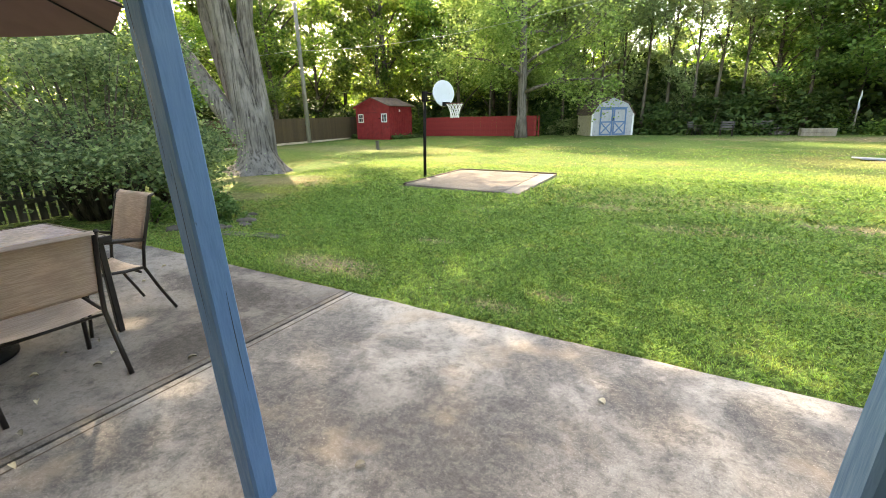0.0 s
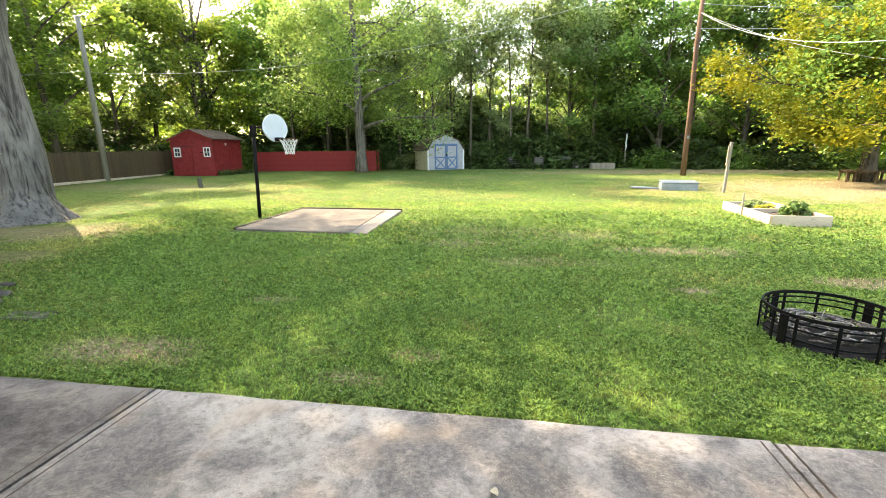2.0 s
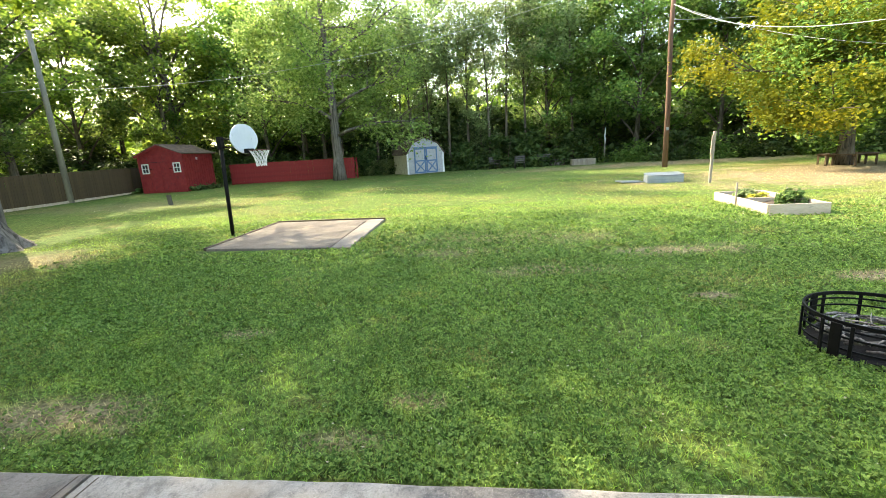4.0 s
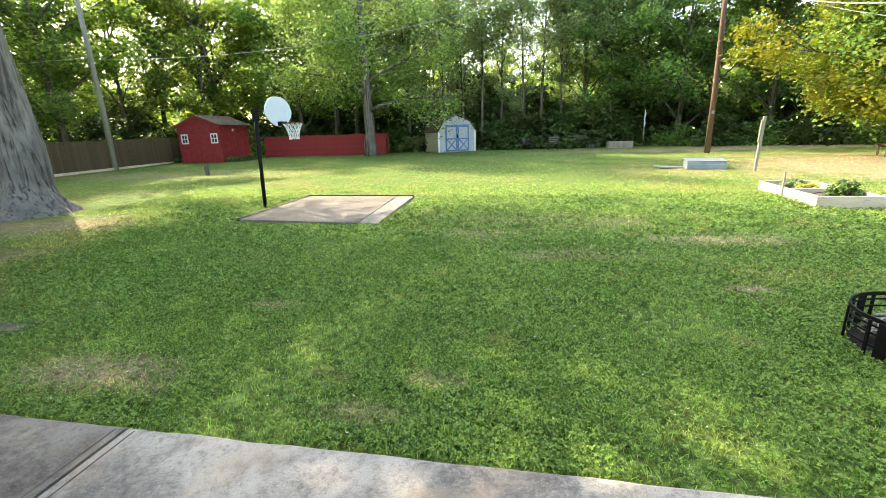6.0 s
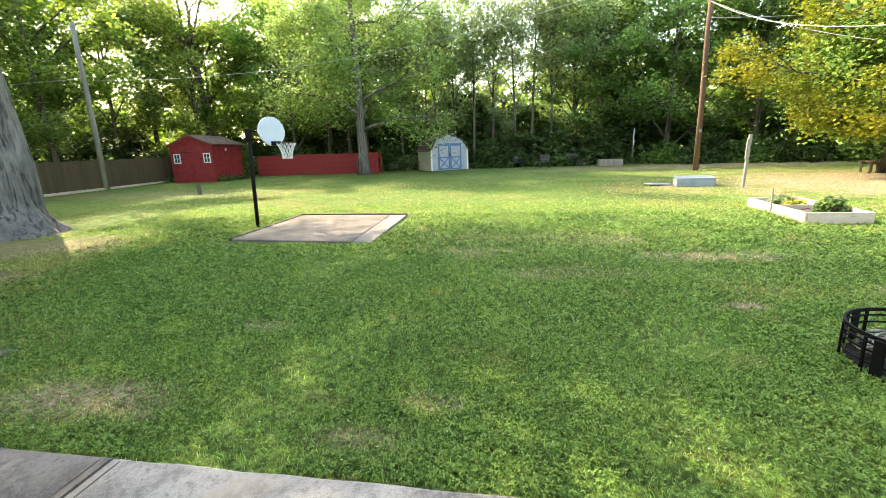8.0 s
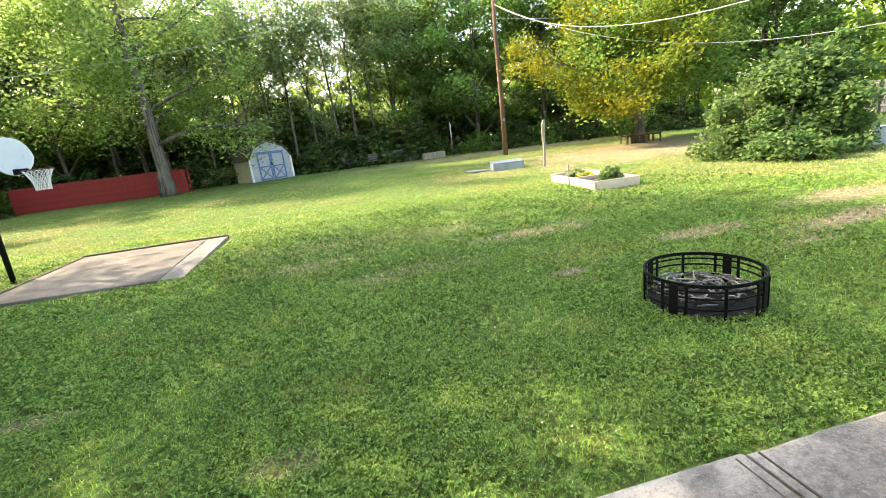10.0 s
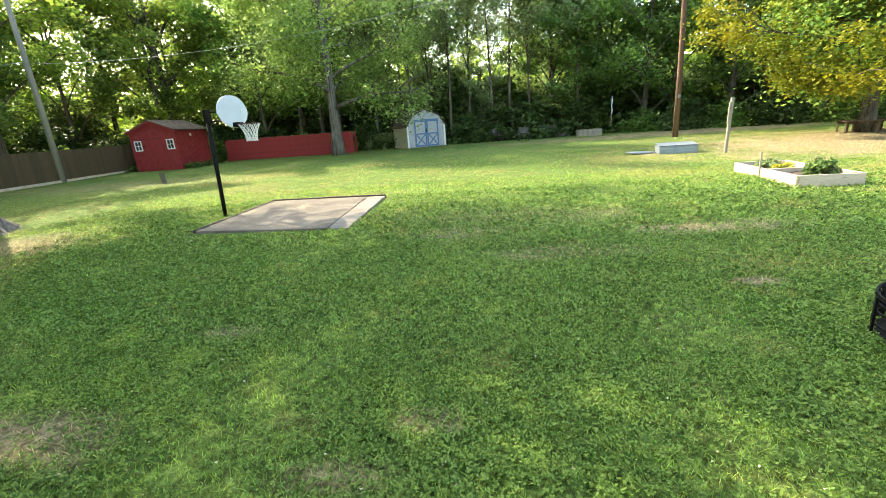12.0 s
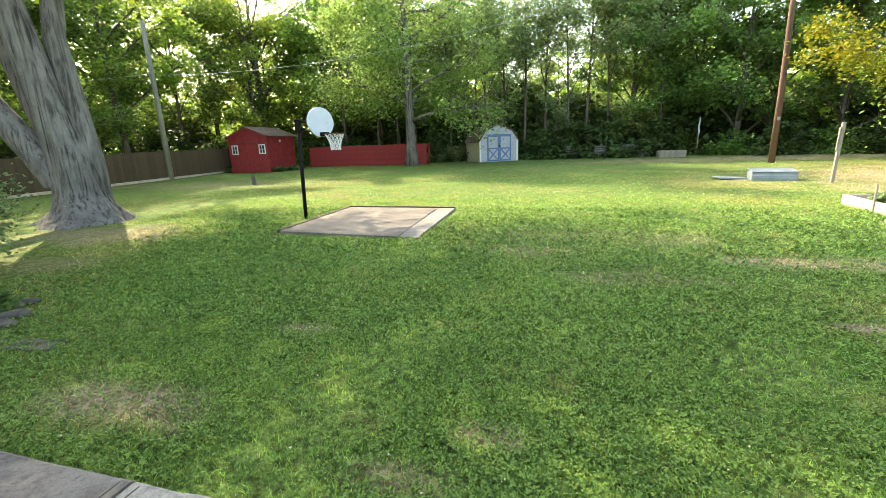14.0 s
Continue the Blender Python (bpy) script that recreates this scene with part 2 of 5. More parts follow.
M = {
    "lawn": make_lawn(),
    "blade": make_blade(),
    "clover": leaf_mat("clover_leaf", (0.056, 0.126, 0.028), (0.190, 0.318, 0.078), rough=0.85, through_part=0.22, spec=0.08),
    "concrete": make_concrete("patio_concrete"),
    "concrete_left": make_concrete("old_patio_concrete", (0.255, 0.222, 0.190), (0.042, 0.037, 0.033)),
    # pad tone is lowered, so part of the tree shade sits in its colour
    "court": make_concrete("court_concrete", (0.225, 0.187, 0.150), (0.095, 0.079, 0.066)),
    "court_pale": make_concrete("pale_court_concrete", (0.30, 0.255, 0.21), (0.15, 0.125, 0.105)),
    "blue_paint": make_paint("blue_post_paint", (0.080, 0.172, 0.315), (0.098, 0.200, 0.350), (0.04, 0.05, 0.06), crack=False),
    "bark": make_bark("grey_bark", (0.046, 0.039, 0.035), (0.205, 0.182, 0.166), (0.15, 0.135, 0.118), 11.0),
    "bark_dark": make_bark("dark_bark", (0.040, 0.033, 0.026), (0.150, 0.125, 0.095), (0.07, 0.08, 0.045), 14),
    "leaf_maple": leaf_mat("maple_leaf", (0.075, 0.150, 0.018), (0.160, 0.250, 0.035)),
    "leaf_mid": leaf_mat("woodland_leaf", (0.066, 0.130, 0.032), (0.145, 0.225, 0.058)),
    "leaf_light": leaf_mat("light_leaf", (0.104, 0.186, 0.034), (0.200, 0.290, 0.060)),
    "leaf_dark": leaf_mat("dark_leaf", (0.070, 0.140, 0.040), (0.150, 0.245, 0.072)),
    # dark leaf tone with woodland shade put into the colour; spruces share it
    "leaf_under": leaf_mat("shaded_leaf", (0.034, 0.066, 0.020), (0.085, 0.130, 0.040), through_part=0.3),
    "leaf_grey": leaf_mat("grey_green_leaf", (0.125, 0.182, 0.080), (0.225, 0.285, 0.128)),
    "leaf_gold": leaf_mat("turning_leaf", (0.070, 0.118, 0.017), (0.142, 0.186, 0.028), (0.176, 0.170, 0.018), side=0.05, var=0.4, through_part=0.30),
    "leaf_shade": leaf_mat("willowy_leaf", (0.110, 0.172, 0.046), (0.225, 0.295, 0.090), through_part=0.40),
    "leaf_lilac": leaf_mat("shrub_leaf", (0.070, 0.112, 0.050), (0.185, 0.240, 0.108)),
    "leaf_bush": leaf_mat("bush_leaf", (0.052, 0.098, 0.032), (0.120, 0.182, 0.060)),
    "red": make_paint("barn_red_paint", (0.225, 0.018, 0.022), (0.290, 0.030, 0.032), (0.14, 0.06, 0.05), 0.70, 0.6),
    "red_dark": make_paint("fence_red_paint", (0.210, 0.016, 0.018), (0.270, 0.024, 0.024), (0.11, 0.04, 0.035), 0.68, 0.65),
    "white": make_paint("white_paint", (0.66, 0.66, 0.65), (0.74, 0.74, 0.72), (0.40, 0.38, 0.34), 0.70, 0.5),
    # one white shed: shade is in the blue-grey front tone, sunlight in the cream
    "shed_white": make_paint("shed_siding_paint", (0.33, 0.34, 0.36), (0.40, 0.40, 0.41), (0.40, 0.37, 0.32), 0.68, 0.6),
    "shed_sunlit": make_paint("shed_sunlit_side_paint", (0.50, 0.44, 0.33), (0.58, 0.52, 0.41), (0.40, 0.34, 0.25), 0.62, 0.6),
    "trim_blue": make_paint("blue_trim_paint", (0.072, 0.150, 0.285), (0.092, 0.178, 0.32), (0.3, 0.28, 0.24), 0.70, 0.55),
    "shingle": plain("brown_shingle", (0.090, 0.062, 0.048), (0.170, 0.120, 0.090), 4, 45, 0.95, bump=0.5, spec=0.2, vary=0.15),
    "shingle_grey": plain("weathered_shingle", (0.085, 0.062, 0.045), (0.165, 0.122, 0.090), 4, 45, 0.95, bump=0.5, spec=0.2, vary=0.15),
    "fence_brown": plain("stained_fence_wood", (0.056, 0.036, 0.018), (0.110, 0.074, 0.038), 2.5, 40, 0.85, bump=0.4, stretch=(1, 1, 0.15), vary=0.12),
    "fence_grey": plain("weathered_fence_wood", (0.050, 0.050, 0.051), (0.115, 0.114, 0.114), 3, 45, 0.9, bump=0.4, stretch=(1, 1, 0.12), vary=0.18),
    "fence_dark": plain("old_picket_wood", (0.060, 0.056, 0.050), (0.125, 0.115, 0.100), 3, 45, 0.9, bump=0.4, stretch=(1, 1, 0.12), vary=0.2),
    "raw_wood": plain("planter_pine", (0.42, 0.33, 0.235), (0.58, 0.47, 0.36), 4, 60, 0.8, bump=0.3, stretch=(0.2, 1, 1), wear=(0.30, 0.26, 0.21)),
    "grey_wood": plain("bleached_post_wood", (0.20, 0.165, 0.125), (0.32, 0.275, 0.22), 4, 60, 0.9, bump=0.4, stretch=(1, 1, 0.12)),
    "pole": plain("creosoted_pole_wood", (0.088, 0.047, 0.029), (0.175, 0.097, 0.062), 3, 50, 0.85, bump=0.4, stretch=(1, 1, 0.08)),
    "pole_grey": plain("old_grey_pole", (0.17, 0.155, 0.125), (0.29, 0.265, 0.215), 3, 50, 0.9, bump=0.4, stretch=(1, 1, 0.08)),
    # pole wood again, with sunlight put into the brighter orange tone
    "pole_orange": plain("sunlit_pole_wood", (0.36, 0.19, 0.09), (0.50, 0.28, 0.14), 3, 50, 0.85, bump=0.4, stretch=(1, 1, 0.08)),
    "black_steel": plain("black_steel", (0.003, 0.003, 0.003), (0.007, 0.006, 0.006), 8, 90, 0.65, 0.0, 0.1, spec=0.15, wear=(0.010, 0.008, 0.007)),
    "chair_frame": plain("dark_bronze_frame", (0.020, 0.016, 0.014), (0.034, 0.027, 0.022), 10, 90, 0.4, 0.3, 0.05),
    "board": plain("backboard_plastic", (0.50, 0.53, 0.57), (0.57, 0.60, 0.63), 3, 40, 0.45, bump=0.03, wear=(0.42, 0.44, 0.47)),
    "orange_rim": plain("rusted_rim", (0.10, 0.045, 0.03), (0.19, 0.08, 0.045), 12, 80, 0.7, 0.3),
    "net": plain("white_net_cord", (0.62, 0.60, 0.55), (0.74, 0.72, 0.66), 20, 120, 0.9),
    "galv": plain("galvanised_sheet", (0.20, 0.24, 0.28), (0.30, 0.34, 0.38), 3, 50, 0.4, 0.45, 0.1, wear=(0.42, 0.41, 0.39)),
    "soil": plain("dark_soil", (0.045, 0.032, 0.022), (0.105, 0.075, 0.05), 12, 90, 0.95, bump=0.9),
    "ash": plain("grey_ash", (0.008, 0.007, 0.006), (0.026, 0.024, 0.022), 10, 80, 1.0, bump=0.9, spec=0.05),
    "log": plain("burnt_branch", (0.030, 0.026, 0.022), (0.30, 0.27, 0.235), 7, 60, 0.9, bump=0.6, stretch=(1, 1, 0.3), vary=0.4),
    "stone": plain("border_stone", (0.050, 0.041, 0.031), (0.112, 0.094, 0.072), 9, 70, 0.9, bump=0.6, vary=0.25),
    "umbrella": plain("taupe_canvas", (0.215, 0.138, 0.116), (0.255, 0.168, 0.142), 3, 260, 0.85, bump=0.1, spec=0.2),
    "wire": plain("cable_rubber", (0.30, 0.30, 0.30), (0.42, 0.42, 0.42), 5, 50, 0.6),
    "dead_leaf": plain("fallen_leaf", (0.30, 0.25, 0.16), (0.48, 0.43, 0.31), 9, 60, 0.8, vary=0.4),
    "yellow_veg": leaf_mat("yellow_veg_leaf", (0.26, 0.28, 0.05), (0.42, 0.40, 0.09)),
    "house_wall": plain("house_siding", (0.40, 0.40, 0.38), (0.48, 0.48, 0.46), 2, 40, 0.7),
    "porch_wood": plain("porch_ceiling_wood", (0.42, 0.42, 0.40), (0.50, 0.50, 0.48), 2, 40, 0.7),
    "glass": plain("dark_window_glass", (0.03, 0.035, 0.04), (0.05, 0.055, 0.06), 2, 20, 0.08, bump=0.0, spec=0.6),
}


def make_sling():
    n = Nodes("tan_sling_mesh")
    p = n.place("Object")
    weave = n.noise(n.place("Object", (0.1, 1, 1)), 160, 3, 0.6)
    big = n.noise(p, 5, 4)
    col = n.mix(n.ramp(weave, 0.35, 0.65), (0.35, 0.272, 0.215), (0.46, 0.37, 0.30))
    col = n.mix(n.ramp(big, 0.45, 0.7, 0, 0.4), col, (0.26, 0.205, 0.16))
    n.bump(weave, 0.25, 0.002)
    return leafy(n, col, 0.26, 0.8)


def make_tabletop():
    n = Nodes("mottled_table_top")
    p = n.place("Object")
    # mottled lilac-grey, its base made bluer to stand in for reflected sky
    a = n.mix(n.ramp(n.noise(p, 6, 6, 0.7, 0.8), 0.4, 0.6), (0.078, 0.068, 0.112), (0.175, 0.160, 0.220))
    a = n.mix(n.ramp(n.noise(p, 16, 5, 0.7), 0.52, 0.66), a, (0.11, 0.075, 0.07))
    return n.done(a, n.ramp(n.noise(p, 30, 3), 0.3, 0.7, 0.34, 0.55), spec=0.5)


M["sling"], M["tabletop"] = make_sling(), make_tabletop()

# ---------------------------------------------------------------- mesh tools


def thing(name, m, label, category, group="", kind=""):
    ob = new(name)
    ob.empty_display_size = 0.1
    ob.matrix_world = m
    return tagged(ob, label, category, group, kind)


def as_mesh(name, bm, mat, smooth=False):
    if isinstance(bm, bpy.types.Mesh):
        me = bm
    else:
        bmesh.ops.recalc_face_normals(bm, faces=bm.faces)
        me = bpy.data.meshes.new(name)
        bm.to_mesh(me)
        bm.free()
    if smooth:
        me.polygons.foreach_set("use_smooth", [True] * len(me.polygons))
    if not me.materials:
        me.materials.append(M[mat] if isinstance(mat, str) else mat)
    return me


def part(name, bm, material, parent, label="", m=None, smooth=False):
    ob = new(name, as_mesh(name, bm, material, smooth))
    ob.parent = parent
    if m is not None:
        ob.matrix_basis = m
    return tagged(ob, label)


def solo(name, bm, material, m, label, category, group="", kind="", smooth=False):
    ob = new(name, as_mesh(name, bm, material, smooth))
    ob.matrix_world = m
    return tagged(ob, label, category, group, kind)


def box(x0, x1, y0, y1, z0, z1, bevel=0.0, bm=None):
    own = bmesh.new()
    bmesh.ops.create_cube(own, size=1, matrix=Matrix.Translation(((x0 + x1) / 2, (y0 + y1) / 2, (z0 + z1) / 2)) @ Matrix.Diagonal((x1 - x0, y1 - y0, z1 - z0, 1)))
    if bevel:
        bmesh.ops.bevel(own, geom=own.edges[:], offset=bevel, segments=1, affect="EDGES")
    if bm is None:
        return own
    me = bpy.data.meshes.new("t")
    own.to_mesh(me)
    own.free()
    bm.from_mesh(me)
    bpy.data.meshes.remove(me)
    return bm


def prism(points, y0, y1, bm=None):
    """A polygon in x and z, drawn out along y."""
    bm = bm or bmesh.new()
    a = [bm.verts.new((x, y0, z)) for x, z in points]
    b = [bm.verts.new((x, y1, z)) for x, z in points]
    bm.faces.new(a), bm.faces.new(b[::-1])
    for i in range(len(a)):
        j = (i + 1) % len(a)
        bm.faces.new((a[j], a[i], b[i], b[j]))
    return bm


def tube(path, radii, sides=8, bm=None, closed=False, wobble=0.0):
    """A round bar along a path; radii: one number or one a point."""
    bm = bm or bmesh.new()
    pts = [Vector(p) for p in path]
    if not hasattr(radii, "__len__"):
        radii = [radii] * len(pts)
    rings, side = [], None
    for i, p in enumerate(pts):
        if closed:
            d = pts[(i + 1) % len(pts)] - pts[i - 1]
        else:
            d = pts[min(i + 1, len(pts) - 1)] - pts[max(i - 1, 0)]
        d.normalize()
        if side is None:
            side = d.orthogonal().normalized()
        side = (side - d * side.dot(d)).normalized()
        up = d.cross(side)
        ring = []
        for k in range(sides):
            a = 2 * math.pi * k / sides
            r = radii[i] * (1 + wobble * noise.noise(Vector((3 * math.cos(a), 3 * math.sin(a), p.z * 0.8))))
            ring.append(bm.verts.new(p + side * (r * math.cos(a)) + up * (r * math.sin(a))))
        rings.append(ring)
    for i in range(len(rings) - (0 if closed else 1)):
        a, b = rings[i], rings[(i + 1) % len(rings)]
        for k in range(sides):
            bm.faces.new((a[k], a[(k + 1) % sides], b[(k + 1) % sides], b[k]))
    if not closed:
        bm.faces.new(rings[0][::-1]), bm.faces.new(rings[-1])
    return bm


def quads(name, verts, mat):
    """A mesh of separate four-cornered faces; verts: (n, 4, 3)."""
    verts = np.asarray(verts, np.float32)
    n = len(verts)
    me = bpy.data.meshes.new(name)
    me.vertices.add(4 * n), me.loops.add(4 * n), me.polygons.add(n)
    me.vertices.foreach_set("co", verts.ravel())
    me.loops.foreach_set("vertex_index", np.arange(4 * n, dtype=np.int32))
    me.polygons.foreach_set("loop_start", np.arange(0, 4 * n, 4, dtype=np.int32))
    me.update(calc_edges=True)
    me.materials.append(M[mat])
    return me


def leaves(rng, centres, size, flat=0.45, wide=0.32):
    """Folded, pointed leaves about the given places: (n, 4, 3)."""
    n = len(centres)
    a = rng.normal(size=(n, 3))
    a[:, 2] *= flat
    a[:, 2] -= 0.25
    a /= np.linalg.norm(a, axis=1, keepdims=True)
    b = np.cross(a, rng.normal(size=(n, 3)) * 0.6 + (0, 0, 0.9))
    b /= np.linalg.norm(b, axis=1, keepdims=True) + 1e-6
    s = (size * rng.uniform(0.6, 1.35, n))[:, None]
    fold = np.cross(a, b) * s * 0.12
    return np.stack([centres - a * s * 0.5, centres + b * s * wide + fold, centres + a * s * 0.5, centres - b * s * wide + fold], 1)


def ground_z(x, y):
    u = min(1.0, max(0.0, (y - 10) / 18))
    base = -0.03 + 0.2 * u * u * (3 - 2 * u)
    base -= 0.12 * math.exp(-((x + 10.2) ** 2 + (y - 7.2) ** 2) / 8.0)
    lump = 0.03 * noise.noise(Vector((x * 0.25, y * 0.25, 0))) + 0.008 * noise.noise(Vector((x * 1.5, y * 1.5, 3)))
    return base + lump * min(1.0, max(0.0, y / 1.5)) if y > 0 else -0.03


def grow(seed, height, clear, spread, trunk_r, limbs=9, twigs=4, lean=(0, 0), rise=0.55, top=1.0):
    """A trunk, its limbs and the places of its foliage."""
    rng = random.Random(seed)
    bm_t, bm_all, spots = bmesh.new(), [], []
    steps = 9
    path = []
    for i in range(steps + 1):
        f = i / steps
        path.append(Vector((lean[0] * f + 0.12 * height * 0.1 * math.sin(3 * f + seed), lean[1] * f + 0.1 * height * 0.1 * math.cos(2.6 * f + seed) - 0.1 * height * 0.1 * math.cos(seed), height * top * 0.92 * f)))
    radii = [trunk_r * (1.35 if i == 0 else 1.0) * (1 - 0.88 * i / steps) for i in range(steps + 1)]
    tube(path, radii, 9, bm_t, wobble=0.12)

    def along(f):
        k = min(int(f * steps), steps - 1)
        return path[k].lerp(path[k + 1], f * steps - k)

    for i in range(limbs):
        f = clear / height + (0.97 - clear / height) * (i + rng.random() * 0.7) / limbs
        start = along(f * 0.98)
        a = i * 2.399 + rng.uniform(-0.5, 0.5) + seed
        reach = spread * (1.0 - 0.55 * max(0, f - 0.45) / 0.55) * rng.uniform(0.7, 1.15)
        lift = reach * rng.uniform(rise * 0.5, rise * 1.4)
        bm_l = bmesh.new()
        bm_all.append(bm_l)
        pts, r0 = [], max(0.02, trunk_r * 0.45 * (1 - f * 0.6))
        for k in range(6):
            g = k / 5
            pts.append(start + Vector((math.cos(a + 0.3 * math.sin(2 * g + i)) * reach * g, math.sin(a + 0.3 * math.sin(2 * g + i)) * reach * g, lift * g ** 0.8 - 0.12 * reach * g ** 3)))
        tube(pts, [r0 * (1 - 0.85 * k / 5) for k in range(6)], 5, bm_l)
        for k in (2, 3, 4, 5):
            spots.append((pts[k], 0.24 * spread + 0.3))
        for j in range(twigs):
            g = rng.uniform(0.35, 0.95)
            k = min(int(g * 5), 4)
            s = pts[k].lerp(pts[k + 1], g * 5 - k)
            b = a + rng.uniform(-1.5, 1.5)
            ln = spread * rng.uniform(0.22, 0.5)
            e = s + Vector((math.cos(b) * ln, math.sin(b) * ln, ln * rng.uniform(-0.15, 0.8)))
            tube([s, s.lerp(e, 0.5) + Vector((0, 0, 0.06 * ln)), e], [r0 * 0.35, r0 * 0.22, 0.008], 4, bm_l)
            spots += [(s.lerp(e, 0.55), 0.16 * spread + 0.2), (e, 0.2 * spread + 0.25)]
    return bm_t, bm_all, spots


def foliage(seed, spots, count, size, drop=0.0, flat=0.45, wide=0.39, patchy=1.3):
    rng = np.random.default_rng(seed)
    c = np.array([p for p, _ in spots])
    r = np.array([q for _, q in spots])
    # some boughs carry much, some little, so that the crown has gaps
    w = rng.gamma(patchy, 1.0, len(c)) * r ** 2
    k = rng.choice(len(c), count, p=w / w.sum())
    off = rng.normal(size=(count, 3)) * (0.62, 0.62, 0.42)
    pts = c[k] + off * r[k][:, None]
    pts[:, 2] -= drop * rng.random(count) * r[k]
    pts[:, 2] = np.maximum(pts[:, 2], 0.03)
    return leaves(rng, pts, size, flat, wide)


def tree(name, m, label, seed, height, clear, spread, trunk_r, leaf, count, size, bark="bark_dark", limbs=9, twigs=4, lean=(0, 0), rise=0.55, category="tree", group="", drop=0.0, tight=1.0):
    t, l, spots = grow(seed, height, clear, spread, trunk_r, limbs, twigs, lean, rise)
    spots = [(p, q * tight) for p, q in spots]
    ob = thing(name, m, label, category, group)
    part("trunk", t, bark, ob, smooth=True)
    for b in l:
        part("limb", b, bark, ob, smooth=True)
    part("crown", quads("crown", foliage(seed, spots, count, size, drop, patchy=0.75), leaf), leaf, ob)
    return ob


def shrub(name, m, label, seed, rx, ry, h, leaf, count, size, stems=14, category="shrub", group="", hollow=0.45, low=0.05):
    """Many stems out of one root, leaves mostly near the ragged outside."""
    rng, nrng = random.Random(seed), np.random.default_rng(seed)
    ob = thing(name, m, label, category, group)
    for i in range(stems):
        a, f = i * 2.399, math.sqrt((i + 0.6) / stems)
        end = Vector((math.cos(a) * rx * f * 0.85, math.sin(a) * ry * f * 0.85, h * (1.0 - 0.5 * f ** 2.2) * rng.uniform(0.72, 0.98)))
        s = Vector((math.cos(a) * rx * f * 0.22, math.sin(a) * ry * f * 0.22, 0))
        mid = s.lerp(end, 0.5) + Vector((0, 0, 0.1 * h))
        part("stem", tube([s, mid, end], [0.022 * h ** 0.6, 0.014, 0.005], 5), "bark_dark", ob, smooth=True)
    blobs = max(40, int(26 * (rx * ry * h) ** 0.6))
    d = nrng.normal(size=(blobs, 3))
    d /= np.linalg.norm(d, axis=1, keepdims=True)
    d[:, 2] = np.abs(d[:, 2]) * 1.0 - 0.15 * nrng.random(blobs)
    rad = hollow + (1.0 - hollow) * nrng.random(blobs) ** 0.5
    c = d * rad[:, None] * (rx, ry, h * 0.95)
    c[:, 2] = np.maximum(c[:, 2], low * h)
    r = 0.2 * (rx * ry * h) ** (1 / 3) * nrng.uniform(0.6, 1.3, blobs)
    spots = [(Vector(p), q) for p, q in zip(c, r)]
    part("crown", quads("crown", foliage(seed, spots, count, size), leaf), leaf, ob)
    return ob

# ---------------------------------------------------------------- the setting
RNG = random.Random(7)


def make_ground():
    bm = bmesh.new()
    xs = [-900, -300, -120, -60] + [-40 + i * 1.0 for i in range(36)] + [-4 + i * 0.5 for i in range(25)] + [9 + i * 1.0 for i in range(32)] + [60, 120, 300, 900]
    ys = [-900, -300, -60, -20, -6.0, -0.02] + [0.25 + i * 0.5 for i in range(24)] + [13 + i * 1.0 for i in range(34)] + [60, 120, 300, 900]
    grid = [[bm.verts.new((x, y, ground_z(x, y) if y > -1 and abs(x) < 50 and y < 50 else (0.17 if y > 20 else -0.03))) for y in ys] for x in xs]
    for i in range(len(xs) - 1):
        for j in range(len(ys) - 1):
            bm.faces.new((grid[i][j], grid[i + 1][j], grid[i + 1][j + 1], grid[i][j + 1]))
    return bm


ground = solo("ground", make_ground(), "lawn", Matrix(), "mown green lawn with dry yellow and bare patches", "ground", kind="structure", smooth=True)

# the patio: three poured panels with open joints between them
patio = thing("pavement", Matrix(), "stained grey concrete patio slab along the lawn", "patio", kind="structure")
JOINT_A, JOINT_B = 0.04, 3.74


def slab_mesh(x0, x1, y0, y1, top, deep, seed):
    """A slab with a slightly worn, uneven front edge."""
    bm = bmesh.new()
    n = max(2, int((x1 - x0) / 0.12))
    rows = []
    for i in range(n + 1):
        x = x0 + (x1 - x0) * i / n
        w = 0.012 * noise.noise(Vector((x * 3.0, seed, 0))) + 0.006 * noise.noise(Vector((x * 11.0, seed, 5)))
        rows.append([bm.verts.new(p) for p in ((x, y0, top), (x, y1 - 0.02 + w, top), (x, y1 + w, top - 0.012), (x, y1 + w, top - deep))])
    for a, b in zip(rows, rows[1:]):
        for k in range(3):
            bm.faces.new((a[k], b[k], b[k + 1], a[k + 1]))
    for r in (rows[0], rows[-1]):
        low = bm.verts.new((r[0].co.x, y0, top - deep))
        bm.faces.new((r[0], r[1], r[2], r[3], low))
    return bm


part("slab", slab_mesh(-4.4, JOINT_A - 0.011, -5.0, 0.0, 0.0, 0.16, 1), "concrete_left", patio)
part("slab", slab_mesh(JOINT_A + 0.011, JOINT_B - 0.011, -5.0, 0.0, 0.0, 0.16, 2), "concrete", patio)
part("slab", slab_mesh(JOINT_B + 0.011, 9.0, -5.0, -0.012, -0.004, 0.16, 3), "concrete", patio)
for x in (JOINT_A, JOINT_B):
    for d in (-0.066, 0.056):
        part("tool_mark", box(x + d, x + d + 0.009, -5.0, -0.03, -0.01, 0.0012), "soil", patio, "tooled line beside the joint")
    part("joint_strip", box(x - 0.010, x + 0.010, -5.0, -0.02, -0.1, -0.014), "soil", patio, "dark dirt-filled joint")

# the house behind, and the porch roof that the posts carry
solo("wall_house", box(-4.4, 9.0, -5.3, -5.0, -0.1, 2.9), "house_wall", Matrix(), "pale grey siding wall of the house", "wall", kind="structure")
